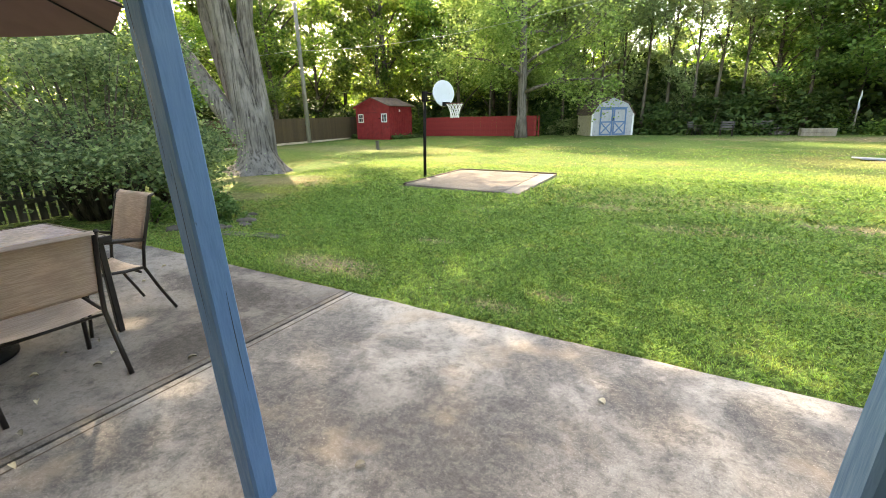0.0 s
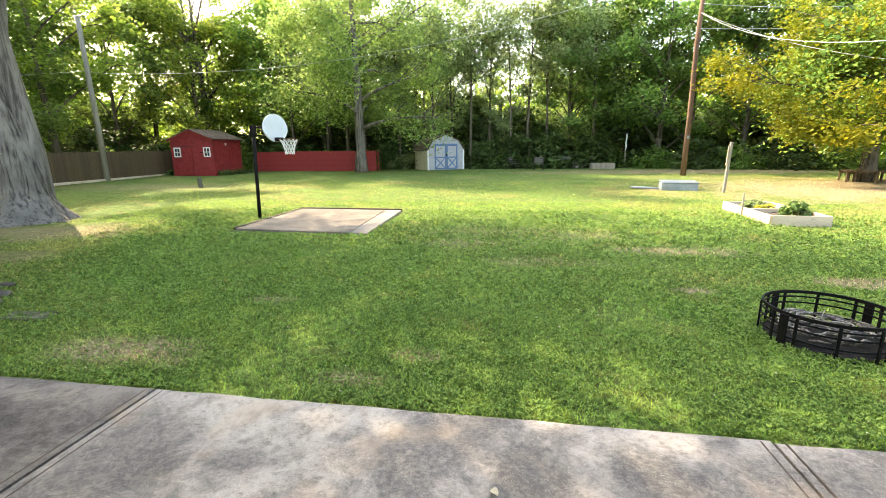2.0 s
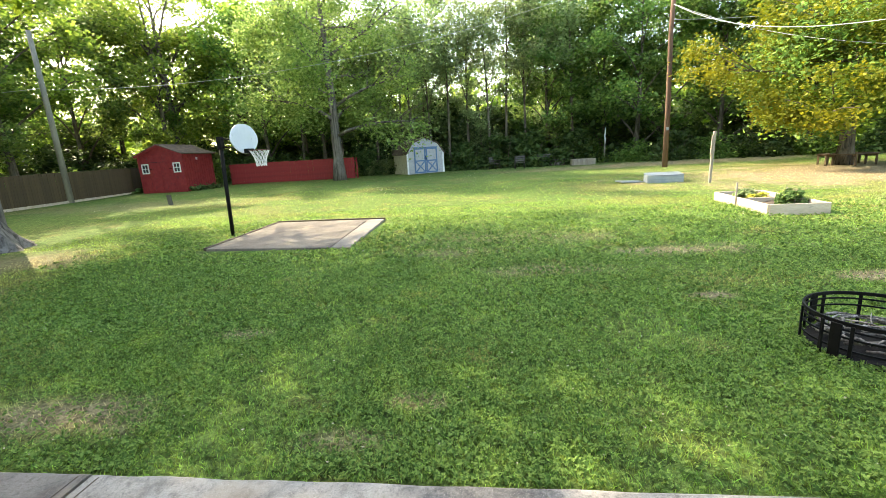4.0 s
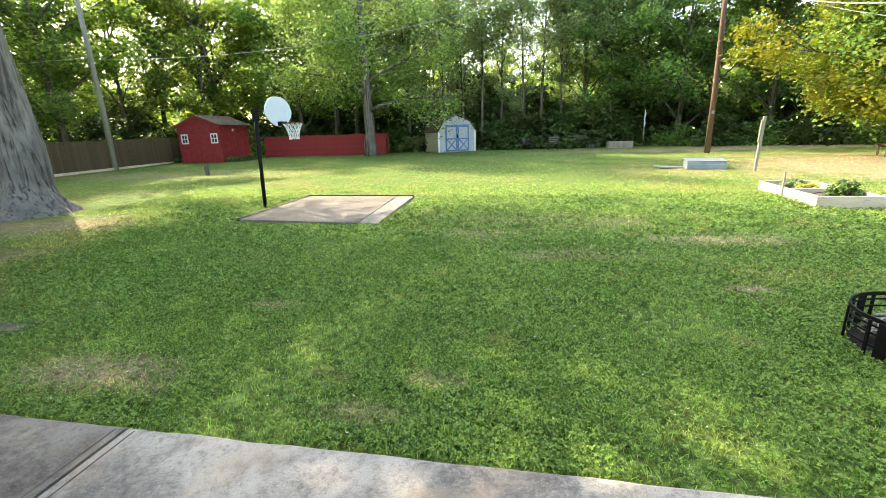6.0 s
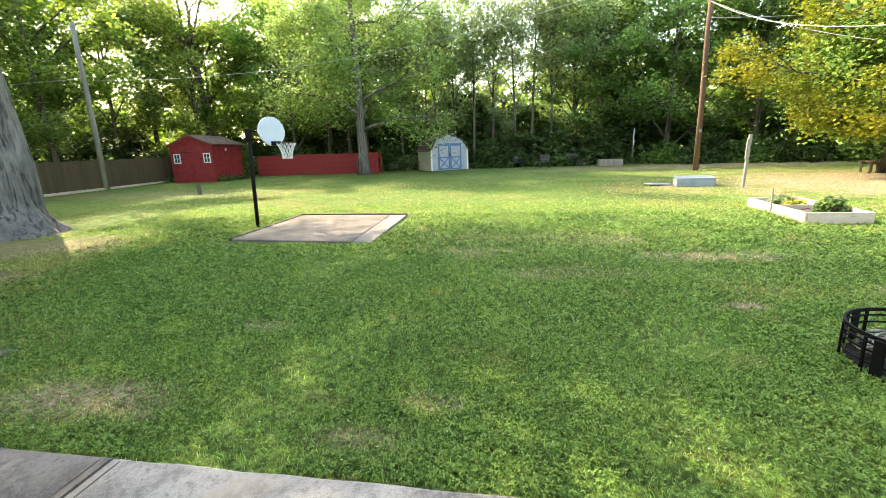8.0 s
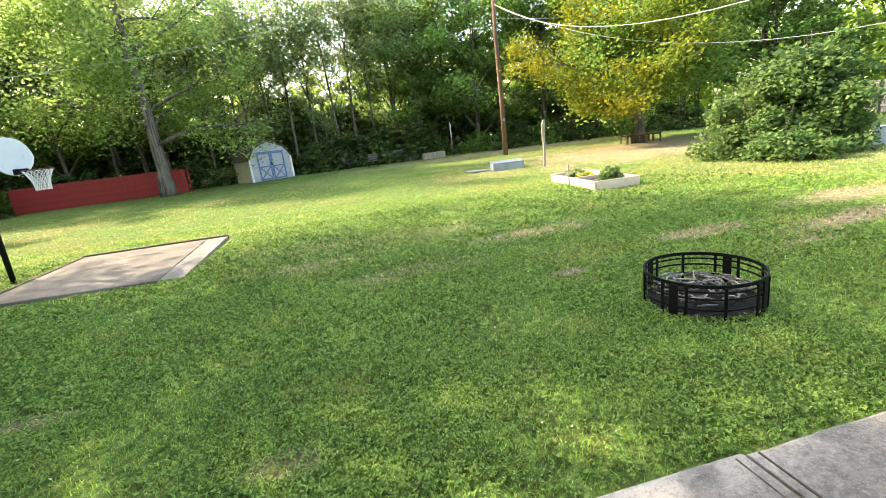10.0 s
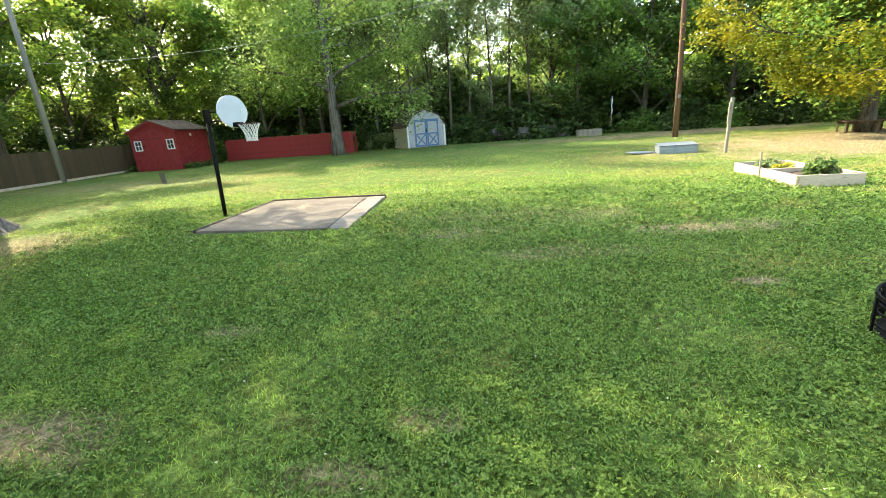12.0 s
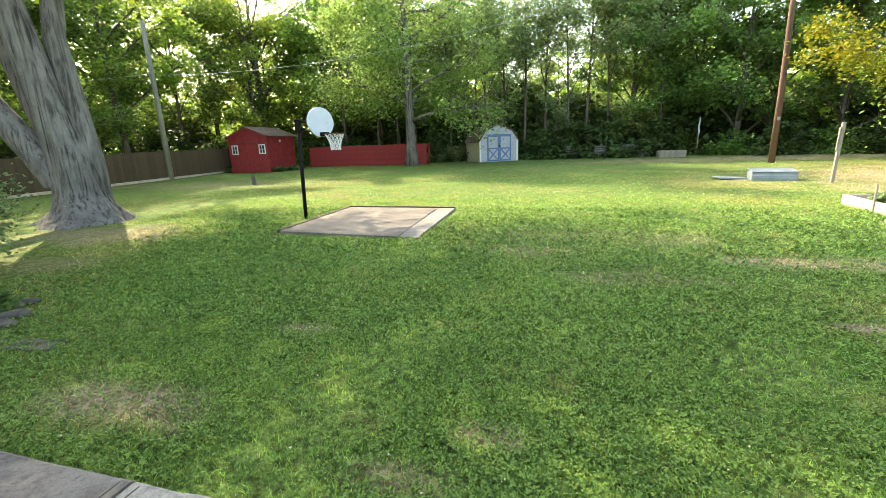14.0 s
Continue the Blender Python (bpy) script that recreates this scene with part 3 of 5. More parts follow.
solo("ceiling_porch", box(-0.2, 9.0, -5.0, -1.72, 2.42, 2.6), "porch_wood", Matrix(), "painted board ceiling of the porch", "ceiling", kind="structure")


def porch_post(x, y, turn):
    ob = thing("porch_post", pose(x, y, 0, -0.6 * turn, turn, 0), "blue painted square wooden porch post, cracked and chipped", "post", "porch posts")
    bm = bmesh.new()
    w, n = 0.047, 20
    rings = []
    for i in range(n + 1):
        z = 2.42 * i / n
        j = lambda k: 0.0025 * noise.noise(Vector((k * 7.3 + x, z * 5.0, 1)))
        c = 0.008
        ring = []
        for k, (px, py) in enumerate(((-w, -w + c), (-w + c, -w), (w - c, -w), (w, -w + c), (w, w - c), (w - c, w), (-w + c, w), (-w, w - c))):
            ring.append(bm.verts.new((px + j(k), py + j(k + 20), z)))
        rings.append(ring)
    for a, b in zip(rings, rings[1:]):
        for k in range(8):
            bm.faces.new((a[k], a[(k + 1) % 8], b[(k + 1) % 8], b[k]))
    bm.faces.new(rings[0][::-1]), bm.faces.new(rings[-1])
    part("shaft", bm, "blue_paint", ob)
    # long splits in the wood
    for face, off, z0, z1 in ((0, 0.012, 0.75, 1.35), (0, -0.015, 1.35, 2.0), (1, 0.015, 0.5, 0.9)):
        c = bmesh.new()
        pts = [(off + 0.006 * math.sin(5 * z + face), z) for z in (z0 + (z1 - z0) * i / 10 for i in range(11))]
        wd = [0.0011 * math.sin(math.pi * (i + 0.3) / 11) + 0.0004 for i in range(11)]
        va = [c.verts.new((p - q, -w - 0.0032, z) if face == 0 else (w + 0.0032, p - q, z)) for (p, z), q in zip(pts, wd)]
        vb = [c.verts.new((p + q, -w - 0.0032, z) if face == 0 else (w + 0.0032, p + q, z)) for (p, z), q in zip(pts, wd)]
        for i in range(10):
            c.faces.new((va[i], vb[i], vb[i + 1], va[i + 1]))
        part("crack", c, "glass", ob, "dark split in the wood")
    return ob


porch_post(1.20, -1.86, -2.1)
porch_post(2.803, -2.02, 3)

# ---------------------------------------------------------------- patio furniture


def chair(m, label):
    """A stacking garden chair with a woven sling; it faces -y, its back towards +y."""
    ob = thing("patio_chair", m, label, "chair", "patio chairs")
    for s in (-1, 1):
        x = 0.25 * s
        back = [(x, 0.30, 0.0), (x, 0.20, 0.22), (x, 0.13, 0.40), (x, 0.155, 0.55), (x, 0.235, 0.80), (x, 0.275, 0.93), (x, 0.305, 0.945)]
        part("back_post", tube(back, 0.0125, 7), "chair_frame", ob, smooth=True)
        part("front_leg", tube([(x, -0.30, 0.0), (x, -0.275, 0.2), (x, -0.255, 0.40), (x, -0.245, 0.46)], 0.0125, 7), "chair_frame", ob, smooth=True)
        part("seat_rail", tube([(x, -0.27, 0.425), (x, -0.22, 0.432), (x, 0.0, 0.405), (x, 0.14, 0.40)], 0.012, 7), "chair_frame", ob, smooth=True)
        arm = [(x * 1.02, -0.25, 0.46), (x * 1.06, -0.27, 0.60), (x * 1.09, -0.24, 0.655), (x * 1.10, -0.10, 0.66), (x * 1.08, 0.06, 0.635), (x, 0.17, 0.61)]
        part("armrest", tube(arm, [0.0125, 0.0125, 0.016, 0.019, 0.017, 0.0125], 7), "chair_frame", ob, smooth=True)
    part("crossbar", tube([(-0.25, 0.10, 0.37), (0.25, 0.10, 0.37)], 0.01, 7), "chair_frame", ob, smooth=True)
    part("crossbar", tube([(-0.25, -0.235, 0.40), (0.25, -0.235, 0.40)], 0.01, 7), "chair_frame", ob, smooth=True)

    def cloth(profile, width, sag):
        bm, rows, th = bmesh.new(), [], 0.003
        for y, z in profile:
            row = []
            for i in range(9):
                f = -1 + 2 * i / 8
                row.append((f * width, y, z - sag * (1 - f * f)))
            rows.append(row)
        top = [[bm.verts.new(p) for p in row] for row in rows]
        low = [[bm.verts.new((p[0], p[1] + th * 0.8, p[2] - th)) for p in row] for row in rows]
        for a, sign in ((top, 1), (low, -1)):
            for i in range(len(a) - 1):
                for k in range(8):
                    bm.faces.new((a[i][k], a[i][k + 1], a[i + 1][k + 1], a[i + 1][k]))
        for k in range(8):
            for e in (0, -1):
                bm.faces.new((top[e][k], top[e][k + 1], low[e][k + 1], low[e][k]))
        for i in range(len(rows) - 1):
            for e in (0, -1):
                bm.faces.new((top[i][e], top[i + 1][e], low[i + 1][e], low[i][e]))
        return bm

    part("seat", cloth([(-0.285, 0.405), (-0.27, 0.432), (-0.22, 0.438), (0.0, 0.412), (0.10, 0.405), (0.13, 0.41)], 0.238, 0.016), "sling", ob, smooth=True)
    part("backrest", cloth([(0.150, 0.535), (0.158, 0.56), (0.185, 0.65), (0.228, 0.80), (0.268, 0.925), (0.300, 0.95), (0.318, 0.93)], 0.238, 0.0), "sling", ob, smooth=True)
    return ob


chair(pose(-1.27, -1.24, 0.004, 0, 0, 0), "tan sling garden chair with dark metal frame beside the table")
chair(pose(-0.56, -1.92, 0.004, 0, 0, -92) @ Matrix.Diagonal((1.14, 1, 0.95, 1)), "tan sling garden chair with dark frame pulled up to the table")

table = thing("patio_table", pose(-1.36, -2.10, 0.004, 0, 0, 2), "dark metal patio table with a mottled lilac-grey top", "table")
part("tabletop", box(-0.46, 0.46, -0.74, 0.74, 0.695, 0.72, 0.006), "tabletop", table, "mottled lilac-grey top")
for a, b, c, d in ((-0.485, -0.46, -0.765, 0.765), (0.46, 0.485, -0.765, 0.765), (-0.46, 0.46, -0.765, -0.74), (-0.46, 0.46, 0.74, 0.765)):
    part("rim", box(a, b, c, d, 0.672, 0.722, 0.005), "chair_frame", table)
for sx in (-1, 1):
    for sy in (-1, 1):
        part("leg", box(sx * 0.44 - 0.02, sx * 0.44 + 0.02, sy * 0.70 - 0.02, sy * 0.70 + 0.02, 0, 0.69, 0.005), "chair_frame", table)

umbrella = thing("patio_umbrella", pose(-1.36, -2.10, 0.004, 0, 0, 46.5), "open taupe canvas patio umbrella through the table", "umbrella")
part("pole", tube([(0, 0, 0.05), (0, 0, 2.70)], 0.019, 10), "chair_frame", umbrella, smooth=True)
N, R_U, Z_U, TOP_U = 8, 1.30, 2.13, 2.66
for k in range(N):
    a0, a1 = 2 * math.pi * k / N, 2 * math.pi * (k + 1) / N
    bm = bmesh.new()
    rows = []
    for i in range(7):
        f = 0.04 + 0.96 * i / 6
        row = []
        for j in range(7):
            g = j / 6
            p = Vector((math.cos(a0), math.sin(a0), 0)).lerp(Vector((math.cos(a1), math.sin(a1), 0)), g) * R_U * f
            p.z = TOP_U + (Z_U - TOP_U) * (f ** 1.12) - 0.008 * f * 4 * g * (1 - g)
            row.append(p)
        rows.append(row)
    for off in (0.0, 0.004):
        vs = [[bm.verts.new(p + Vector((0, 0, off))) for p in row] for row in rows]
        for i in range(6):
            for j in range(6):
                bm.faces.new((vs[i][j], vs[i][j + 1], vs[i + 1][j + 1], vs[i + 1][j]))
    part("panel", bm, "umbrella", umbrella, smooth=True)
    ends = [Vector((math.cos(a0) * R_U * f, math.sin(a0) * R_U * f, TOP_U + (Z_U - TOP_U) * (f ** 1.12) - 0.012)) for f in (0.03, 0.3, 0.6, 0.85, 1.015)]
    rib = part("rib", tube(ends, 0.007, 5), "chair_frame", umbrella, smooth=True)
    part("strut", tube([(0.03 * math.cos(a0), 0.03 * math.sin(a0), 2.02), tuple(ends[2])], 0.006, 5), "chair_frame", rib, smooth=True)
part("hub", tube([(0, 0, 1.97), (0, 0, 2.07)], 0.035, 10), "chair_frame", umbrella, smooth=True)
base = bmesh.new()
tube([(0, 0, 0), (0, 0, 0.03), (0, 0, 0.07), (0, 0, 0.09), (0, 0, 0.30)], [0.26, 0.26, 0.20, 0.035, 0.03], 24, base)
part("base", base, "black_steel", umbrella, "heavy black weighted base", smooth=True)


def board_fence(name, a, b, height, board, gap, thick, mat, label, group="", rail=True, jag=0.0, rail_side=1, z_of=ground_z, rail_mat=None):
    """Upright boards side by side on two rails between posts, from a to b."""
    a, b = Vector(a), Vector(b)
    d = b - a
    ln, ang = d.length, math.degrees(math.atan2(d.y, d.x))
    ob = thing(name, pose(a.x, a.y, 0, 0, 0, ang), label, "fence", group)
    shared = as_mesh("board", box(-board / 2, board / 2, -thick / 2, thick / 2, 0, height, 0.004), mat)
    n = int(ln / (board + gap))
    rng = random.Random(int(ln * 100))
    for i in range(n):
        x = (i + 0.5) * (board + gap)
        p = a + d * (x / ln)
        o = part("board", shared, mat, ob, m=pose(x, rng.uniform(-0.004, 0.004), z_of(p.x, p.y) + 0.03 + rng.uniform(-jag, jag), 0, rng.uniform(-0.4, 0.4), 0))
    k = max(1, round(ln / 2.4))
    for i in range(k + 1):
        p = a + d * (i / k)
        part("post", box(-0.045, 0.045, 0, 0.09, -0.2, height + 0.02, 0.005), mat, ob, m=pose(ln * i / k, rail_side * (thick / 2 + 0.03) - (0.09 if rail_side < 0 else 0), z_of(p.x, p.y)))
    if rail:
        z0, z1 = z_of(a.x, a.y), z_of(b.x, b.y)
        for z in (0.3, height - 0.25):
            bm = bmesh.new()
            y0 = rail_side * (thick / 2 + 0.002)
            y1 = rail_side * (thick / 2 + 0.03)
            v = [bm.verts.new((x, y, zz + z + dz)) for x, zz in ((0, z0), (ln, z1)) for y in (y0, y1) for dz in (0, 0.085)]
            for f in ((0, 1, 3, 2), (4, 6, 7, 5), (0, 4, 5, 1), (2, 3, 7, 6), (1, 5, 7, 3), (0, 2, 6, 4)):
                bm.faces.new([v[q] for q in f])
            part("rail", bm, rail_mat or mat, ob)
    return ob


# ---------------------------------------------------------------- court and hoop
court = thing("pavement", pose(-2.03, 7.22, 0.016), "small square concrete basketball pad sunk in the lawn", "concrete pad", kind="structure")


def poured(corners, z0, z1, chip=0.0, seed=0):
    """A low slab over four corners, its rim broken into short uneven runs."""
    bm = bmesh.new()
    rim = []
    for i in range(4):
        a, b = Vector(corners[i]), Vector(corners[(i + 1) % 4])
        n = max(2, int((b - a).length / 0.15))
        for k in range(n):
            p = a.lerp(b, k / n)
            w = chip * noise.noise(Vector((p.x * 4, p.y * 4, seed)))
            rim.append((p.x + w, p.y + w))
    low = [bm.verts.new((x, y, z0)) for x, y in rim]
    mid = [bm.verts.new((x, y, z1 - 0.008)) for x, y in rim]
    cx, cy = sum(x for x, _ in rim) / len(rim), sum(y for _, y in rim) / len(rim)
    top = [bm.verts.new((x + (cx - x) * 0.008, y + (cy - y) * 0.008, z1)) for x, y in rim]
    for i in range(len(rim)):
        j = (i + 1) % len(rim)
        bm.faces.new((low[i], low[j], mid[j], mid[i])), bm.faces.new((mid[i], mid[j], top[j], top[i]))
    bm.faces.new(top)
    return bm


part("slab", poured([(-1.25, -1.50), (1.29, -1.74), (1.05, 1.53), (-1.37, 1.66)], -0.12, 0.004, 0.015, 1), "court", court)
part("slab", poured([(1.31, -1.74), (1.67, -1.78), (1.49, 1.52), (1.07, 1.53)], -0.12, 0.001, 0.015, 2), "court_pale", court, "paler narrow strip of the pad")
part("edging", poured([(-1.42, 1.68), (1.50, 1.54), (1.50, 1.62), (-1.42, 1.76)], -0.1, 0.03, 0.05, 3), "soil", court, "rust-brown earth edge")
part("edging", poured([(-1.34, -1.45), (-1.27, -1.45), (-1.39, 1.68), (-1.46, 1.68)], -0.1, 0.015, 0.05, 4), "soil", court, "rust-brown earth edge")

hoop = thing("basketball_hoop", pose(-3.79, 7.41, -0.03, 0, 0, -6), "black pole basketball hoop with white fan backboard and net", "basketball hoop")
part("pole", tube([(0, 0, -0.1), (0.035, 0, 1.1), (0.075, 0, 2.20)], 0.042, 12), "black_steel", hoop, smooth=True)
for z in (1.98, 2.16):
    part("bracket", tube([(0.075, 0, z), (0.65, 0, z - 0.06)], 0.016, 6), "black_steel", hoop)
part("bracket_plate", box(0.02, 0.12, -0.06, 0.06, 1.93, 2.20, 0.005), "black_steel", hoop)
fan = []
for i in range(28):
    a = 2 * math.pi * i / 28
    y, z = math.cos(a), math.sin(a)
    w = 0.46 * (1 - 0.22 * max(0, -z))
    fan.append((y * w * (abs(math.cos(a)) ** -0.12 if abs(math.cos(a)) > 0.1 else 1), (0.34 if z > 0 else 0.28) * z))
bmf = prism(fan, -0.014, 0.014)
bmesh.ops.bevel(bmf, geom=[e for e in bmf.edges if abs(e.verts[0].co.y - e.verts[1].co.y) < 1e-5], offset=0.006, segments=1, affect="EDGES")
part("backboard", bmf, "board", hoop, "white fan-shaped plastic backboard", m=pose(0.68, 0, 2.09, 0, 0, 90))
part("rim_mount", box(0.695, 0.82, -0.09, 0.09, 1.82, 1.91, 0.006), "black_steel", hoop)
RC = Vector((1.01, 0, 1.865))
part("rim", tube([(RC.x + 0.212 * math.cos(2 * math.pi * i / 28), 0.212 * math.sin(2 * math.pi * i / 28), RC.z) for i in range(28)], 0.010, 6, closed=True), "orange_rim", hoop, "dark rusted steel rim", smooth=True)
netb = bmesh.new()
for k in range(12):
    for sgn in (1, -1):
        pts = []
        for i in range(9):
            f = i / 8
            a = 2 * math.pi * (k + sgn * f * 2.0) / 12
            r = 0.206 * (1 - f) + 0.105 * f - 0.03 * math.sin(math.pi * f)
            pts.append((RC.x + r * math.cos(a), r * math.sin(a), RC.z - 0.34 * f))
        tube(pts, 0.0058, 4, netb)
part("net", netb, "net", hoop, "white cord net")

# ---------------------------------------------------------------- sheds


def window(parent, x, z, w, h, y):
    """A four-pane window in a wall that faces -y."""
    f = bmesh.new()
    for x0, x1, z0, z1 in ((-w / 2, w / 2, h / 2 - 0.07, h / 2), (-w / 2, w / 2, -h / 2, -h / 2 + 0.07), (-w / 2, -w / 2 + 0.07, -h / 2 + 0.07, h / 2 - 0.07), (w / 2 - 0.07, w / 2, -h / 2 + 0.07, h / 2 - 0.07)):
        box(x0, x1, -0.03, 0.01, z0, z1, 0.004, f)
    win = part("window", f, "white", parent, "white-framed small shed window", m=pose(x, y, z))
    part("muntin", box(-0.018, 0.018, -0.022, 0.005, -h / 2 + 0.07, h / 2 - 0.07), "white", win)
    part("muntin", box(-w / 2 + 0.07, w / 2 - 0.07, -0.024, 0.003, -0.018, 0.018), "white", win)
    for sx in (-1, 1):
        for sz in (-1, 1):
            part("pane", box(*sorted((sx * 0.018, sx * (w / 2 - 0.07))), -0.008, -0.002, *sorted((sz * 0.018, sz * (h / 2 - 0.07)))), "glass", win)


RS = ground_z(-18.5, 24.5) - 0.02
red_shed = thing("garden_shed", pose(-18.5, 25.25, RS), "barn-red wooden garden shed with brown shingle roof", "shed")
W2, D2, EV, PK = 1.50, 1.50, 2.40, 2.98
wallm = bmesh.new()
prism([(-W2, 0), (W2, 0), (W2, EV), (0, PK - 0.03), (-W2, EV)], -D2, D2, wallm)
part("wall", wallm, "red", red_shed)
for s in (-1, 1):
    rows, n = 7, 0
    slope = math.atan2(PK - EV, W2)
    run = (W2 + 0.16) / math.cos(slope)
    deck = part("roof", box(-run, 0.0, -D2 - 0.16, D2 + 0.16, 0.0, 0.035), "shingle", red_shed, m=pose(0, 0, PK + 0.005, 0, -math.degrees(slope), 0 if s < 0 else 180))
    for i in range(rows):
        x0 = -run + i * run / rows
        part("shingle_course", box(x0 - 0.02, x0 + run / rows + 0.03, -D2 - 0.17, D2 + 0.17, 0.036 + 0.002 * (i % 2), 0.05 + 0.002 * (i % 2)), "shingle", deck)
    part("bargeboard", box(-run, 0.0, -0.012, 0.012, -0.11, 0.0), "red", red_shed, m=pose(0, -D2 - 0.13, PK - 0.002, 0, -math.degrees(slope) if s < 0 else math.degrees(slope), 0) @ (Matrix() if s < 0 else pose(0, 0, 0, 0, 0, 180)))
    x = s * 0.40
    door = part("door", box(-0.385, 0.385, -0.03, 0.0, 0.08, 1.92, 0.006), "red", red_shed, m=pose(x, -D2 - 0.004, 0))
    for z0, z1, x0, x1 in ((0.08, 0.18, -0.385, 0.385), (1.82, 1.92, -0.385, 0.385), (0.90, 1.0, -0.385, 0.385), (0.18, 1.82, -0.385, -0.30), (0.18, 1.82, 0.30, 0.385)):
        part("batten", box(x0, x1, -0.05, -0.031, z0, z1, 0.003), "red", door)
    part("seam", box(-0.4, -0.39, -0.02, -0.002, 0.05, 1.94) if s > 0 else box(-0.40, 0.80, -0.02, -0.002, 1.925, 1.945), "glass", door)
    part("hinge", box(-s * -0.30 - 0.1, -s * -0.30 + 0.1, -0.058, -0.051, 1.5, 1.54), "black_steel", door)
    window(red_shed, s * 1.08, 1.55, 0.50, 0.62, -D2 - 0.004)
for i in range(6):
    x = -W2 + 0.012 + (2 * W2 - 0.024) * i / 5
    if abs(x) > 0.85:
        part("corner_board", box(x - 0.05, x + 0.05, -D2 - 0.022, -D2 - 0.002, 0, EV + (W2 - abs(x)) * 0.38 - 0.05), "red", red_shed)
for i in range(13):
    y = -D2 + 0.1 + i * (2 * D2 - 0.2) / 12
    part("siding_groove", box(W2 + 0.001, W2 + 0.012, y - 0.012, y + 0.012, 0.05, EV - 0.06), "red_dark", red_shed)
lamp = part("wall_lamp", box(W2 + 0.002, W2 + 0.09, -0.25, -0.13, 1.98, 2.14, 0.02), "white", red_shed, "small white lamp under the eave")
part("gable_board", box(-W2 + 0.1, W2 - 0.1, -D2 - 0.02, -D2 - 0.002, EV - 0.09, EV), "red", red_shed)

WS = ground_z(-3.0, 30) - 0.02
white_shed = thing("garden_shed", pose(-3.33, 31.22, WS + 0.02, 0, 0, 34), "white gambrel-roofed metal barn shed with blue double doors", "shed")
W3, D3 = 1.45, 1.3
gam = [(-W3, 0), (W3, 0), (W3, 1.50), (W3 * 0.70, 2.12), (0, 2.52), (-W3 * 0.70, 2.12), (-W3, 1.50)]
part("wall", prism(gam, -D3, D3), "shed_white", white_shed)
for s in (-1, 1):
    # side panels in the warm tone that stands in for sunlight
    part("side_panel", box(*sorted((s * (W3 + 0.003), s * (W3 + 0.02))), -D3 - 0.01, D3, 0.0, 1.50), "shed_sunlit", white_shed, "cream side panel, sunlight put into its colour")
    for (xa, za), (xb, zb) in (((W3 + 0.10, 1.38), (W3 * 0.70 + 0.02, 2.145)), ((W3 * 0.70 + 0.02, 2.145), (0, 2.56))):
        ln = math.hypot(xb - xa, zb - za)
        ang = math.degrees(math.atan2(zb - za, xa - xb))
        m = pose(s * xb, 0, zb, 0, s * ang, 0)
        roof = part("roof", box(*sorted((0, s * ln)), -D3 - 0.10, D3 + 0.1, 0.0, 0.03), "shingle_grey", white_shed, m=m)
        for i in range(4):
            part("shingle_course", box(*sorted((s * ln * i / 4, s * (ln * (i + 1) / 4 + 0.02))), -D3 - 0.105, D3 + 0.105, 0.031 + 0.002 * (i % 2), 0.043 + 0.002 * (i % 2)), "shingle_grey", roof)
    door = part("door", box(-0.455, 0.455, -0.03, 0.0, 0.05, 1.83, 0.005), "shed_white", white_shed, m=pose(s * 0.475, -D3 - 0.004, 0))
    for x0, x1, z0, z1 in ((-0.455, 0.455, 1.73, 1.83), (-0.455, 0.455, 0.05, 0.15), (-0.455, -0.355, 0.15, 1.73), (0.355, 0.455, 0.15, 1.73), (-0.355, 0.355, 0.88, 0.97)):
        part("trim", box(x0, x1, -0.052, -0.031, z0, z1, 0.003), "trim_blue", door, "blue trim board")
    for q in (-1, 1):
        ang = math.degrees(math.atan2(0.73, 0.71))
        part("brace", box(-0.49, 0.49, -0.049 + 0.004 * q, -0.033, -0.04, 0.04), "trim_blue", door, "blue cross brace", m=pose(0, 0, 0.515, 0, q * ang, 0))
    part("corner_trim", box(s * W3 - 0.06, s * W3 + 0.06, -D3 - 0.02, -D3 - 0.002, 0, 1.48), "white", white_shed)
part("door_frame", box(-0.99, 0.99, -D3 - 0.05, -D3 - 0.004, 1.835, 1.90), "trim_blue", white_shed)
part("handle", box(-0.03, 0.03, -D3 - 0.075, -D3 - 0.055, 0.98, 1.25), "black_steel", white_shed)
for i in range(9):
    x = -W3 + 0.15 + i * (2 * W3 - 0.3) / 8
    if abs(x) > 0.98:
        part("siding_rib", box(x - 0.012, x + 0.012, -D3 - 0.012, -D3 - 0.001, 0.02, 1.5 + max(0, (W3 - abs(x)) * 1.0)), "shed_white", white_shed)

# ---------------------------------------------------------------- fences
board_fence("wooden_fence", (-19.3, 2.0), (-21.45, 24.6), 1.62, 0.145, 0.004, 0.02, "fence_brown", "tall brown stained board fence along the yard", jag=0.006, rail_side=1)
board_fence("wooden_fence", (-21.45, 24.6), (-21.8, 29.0), 1.62, 0.145, 0.004, 0.02, "fence_brown", "tall brown stained board fence along the yard", jag=0.006)
kick = bmesh.new()
v = []
for x, y in ((-19.24, 2.0), (-21.35, 24.6)):
    for dx in (0.0, 0.06):
        for z in (-0.03, 0.10):
            v.append(kick.verts.new((x + dx, y, ground_z(x, y) + z)))
for f in ((0, 1, 3, 2), (4, 6, 7, 5), (0, 4, 5, 1), (2, 3, 7, 6), (1, 5, 7, 3), (0, 2, 6, 4)):
    kick.faces.new([v[q] for q in f])
solo("garden_edging", kick, "raw_wood", Matrix(), "pale timber edging along the fence foot", "edging")
board_fence("wooden_fence", (-17.1, 28.8), (-7.5, 29.0), 1.45, 0.19, 0.003, 0.022, "red_dark", "dark red painted board fence beside the shed", jag=0.008, rail_side=1)
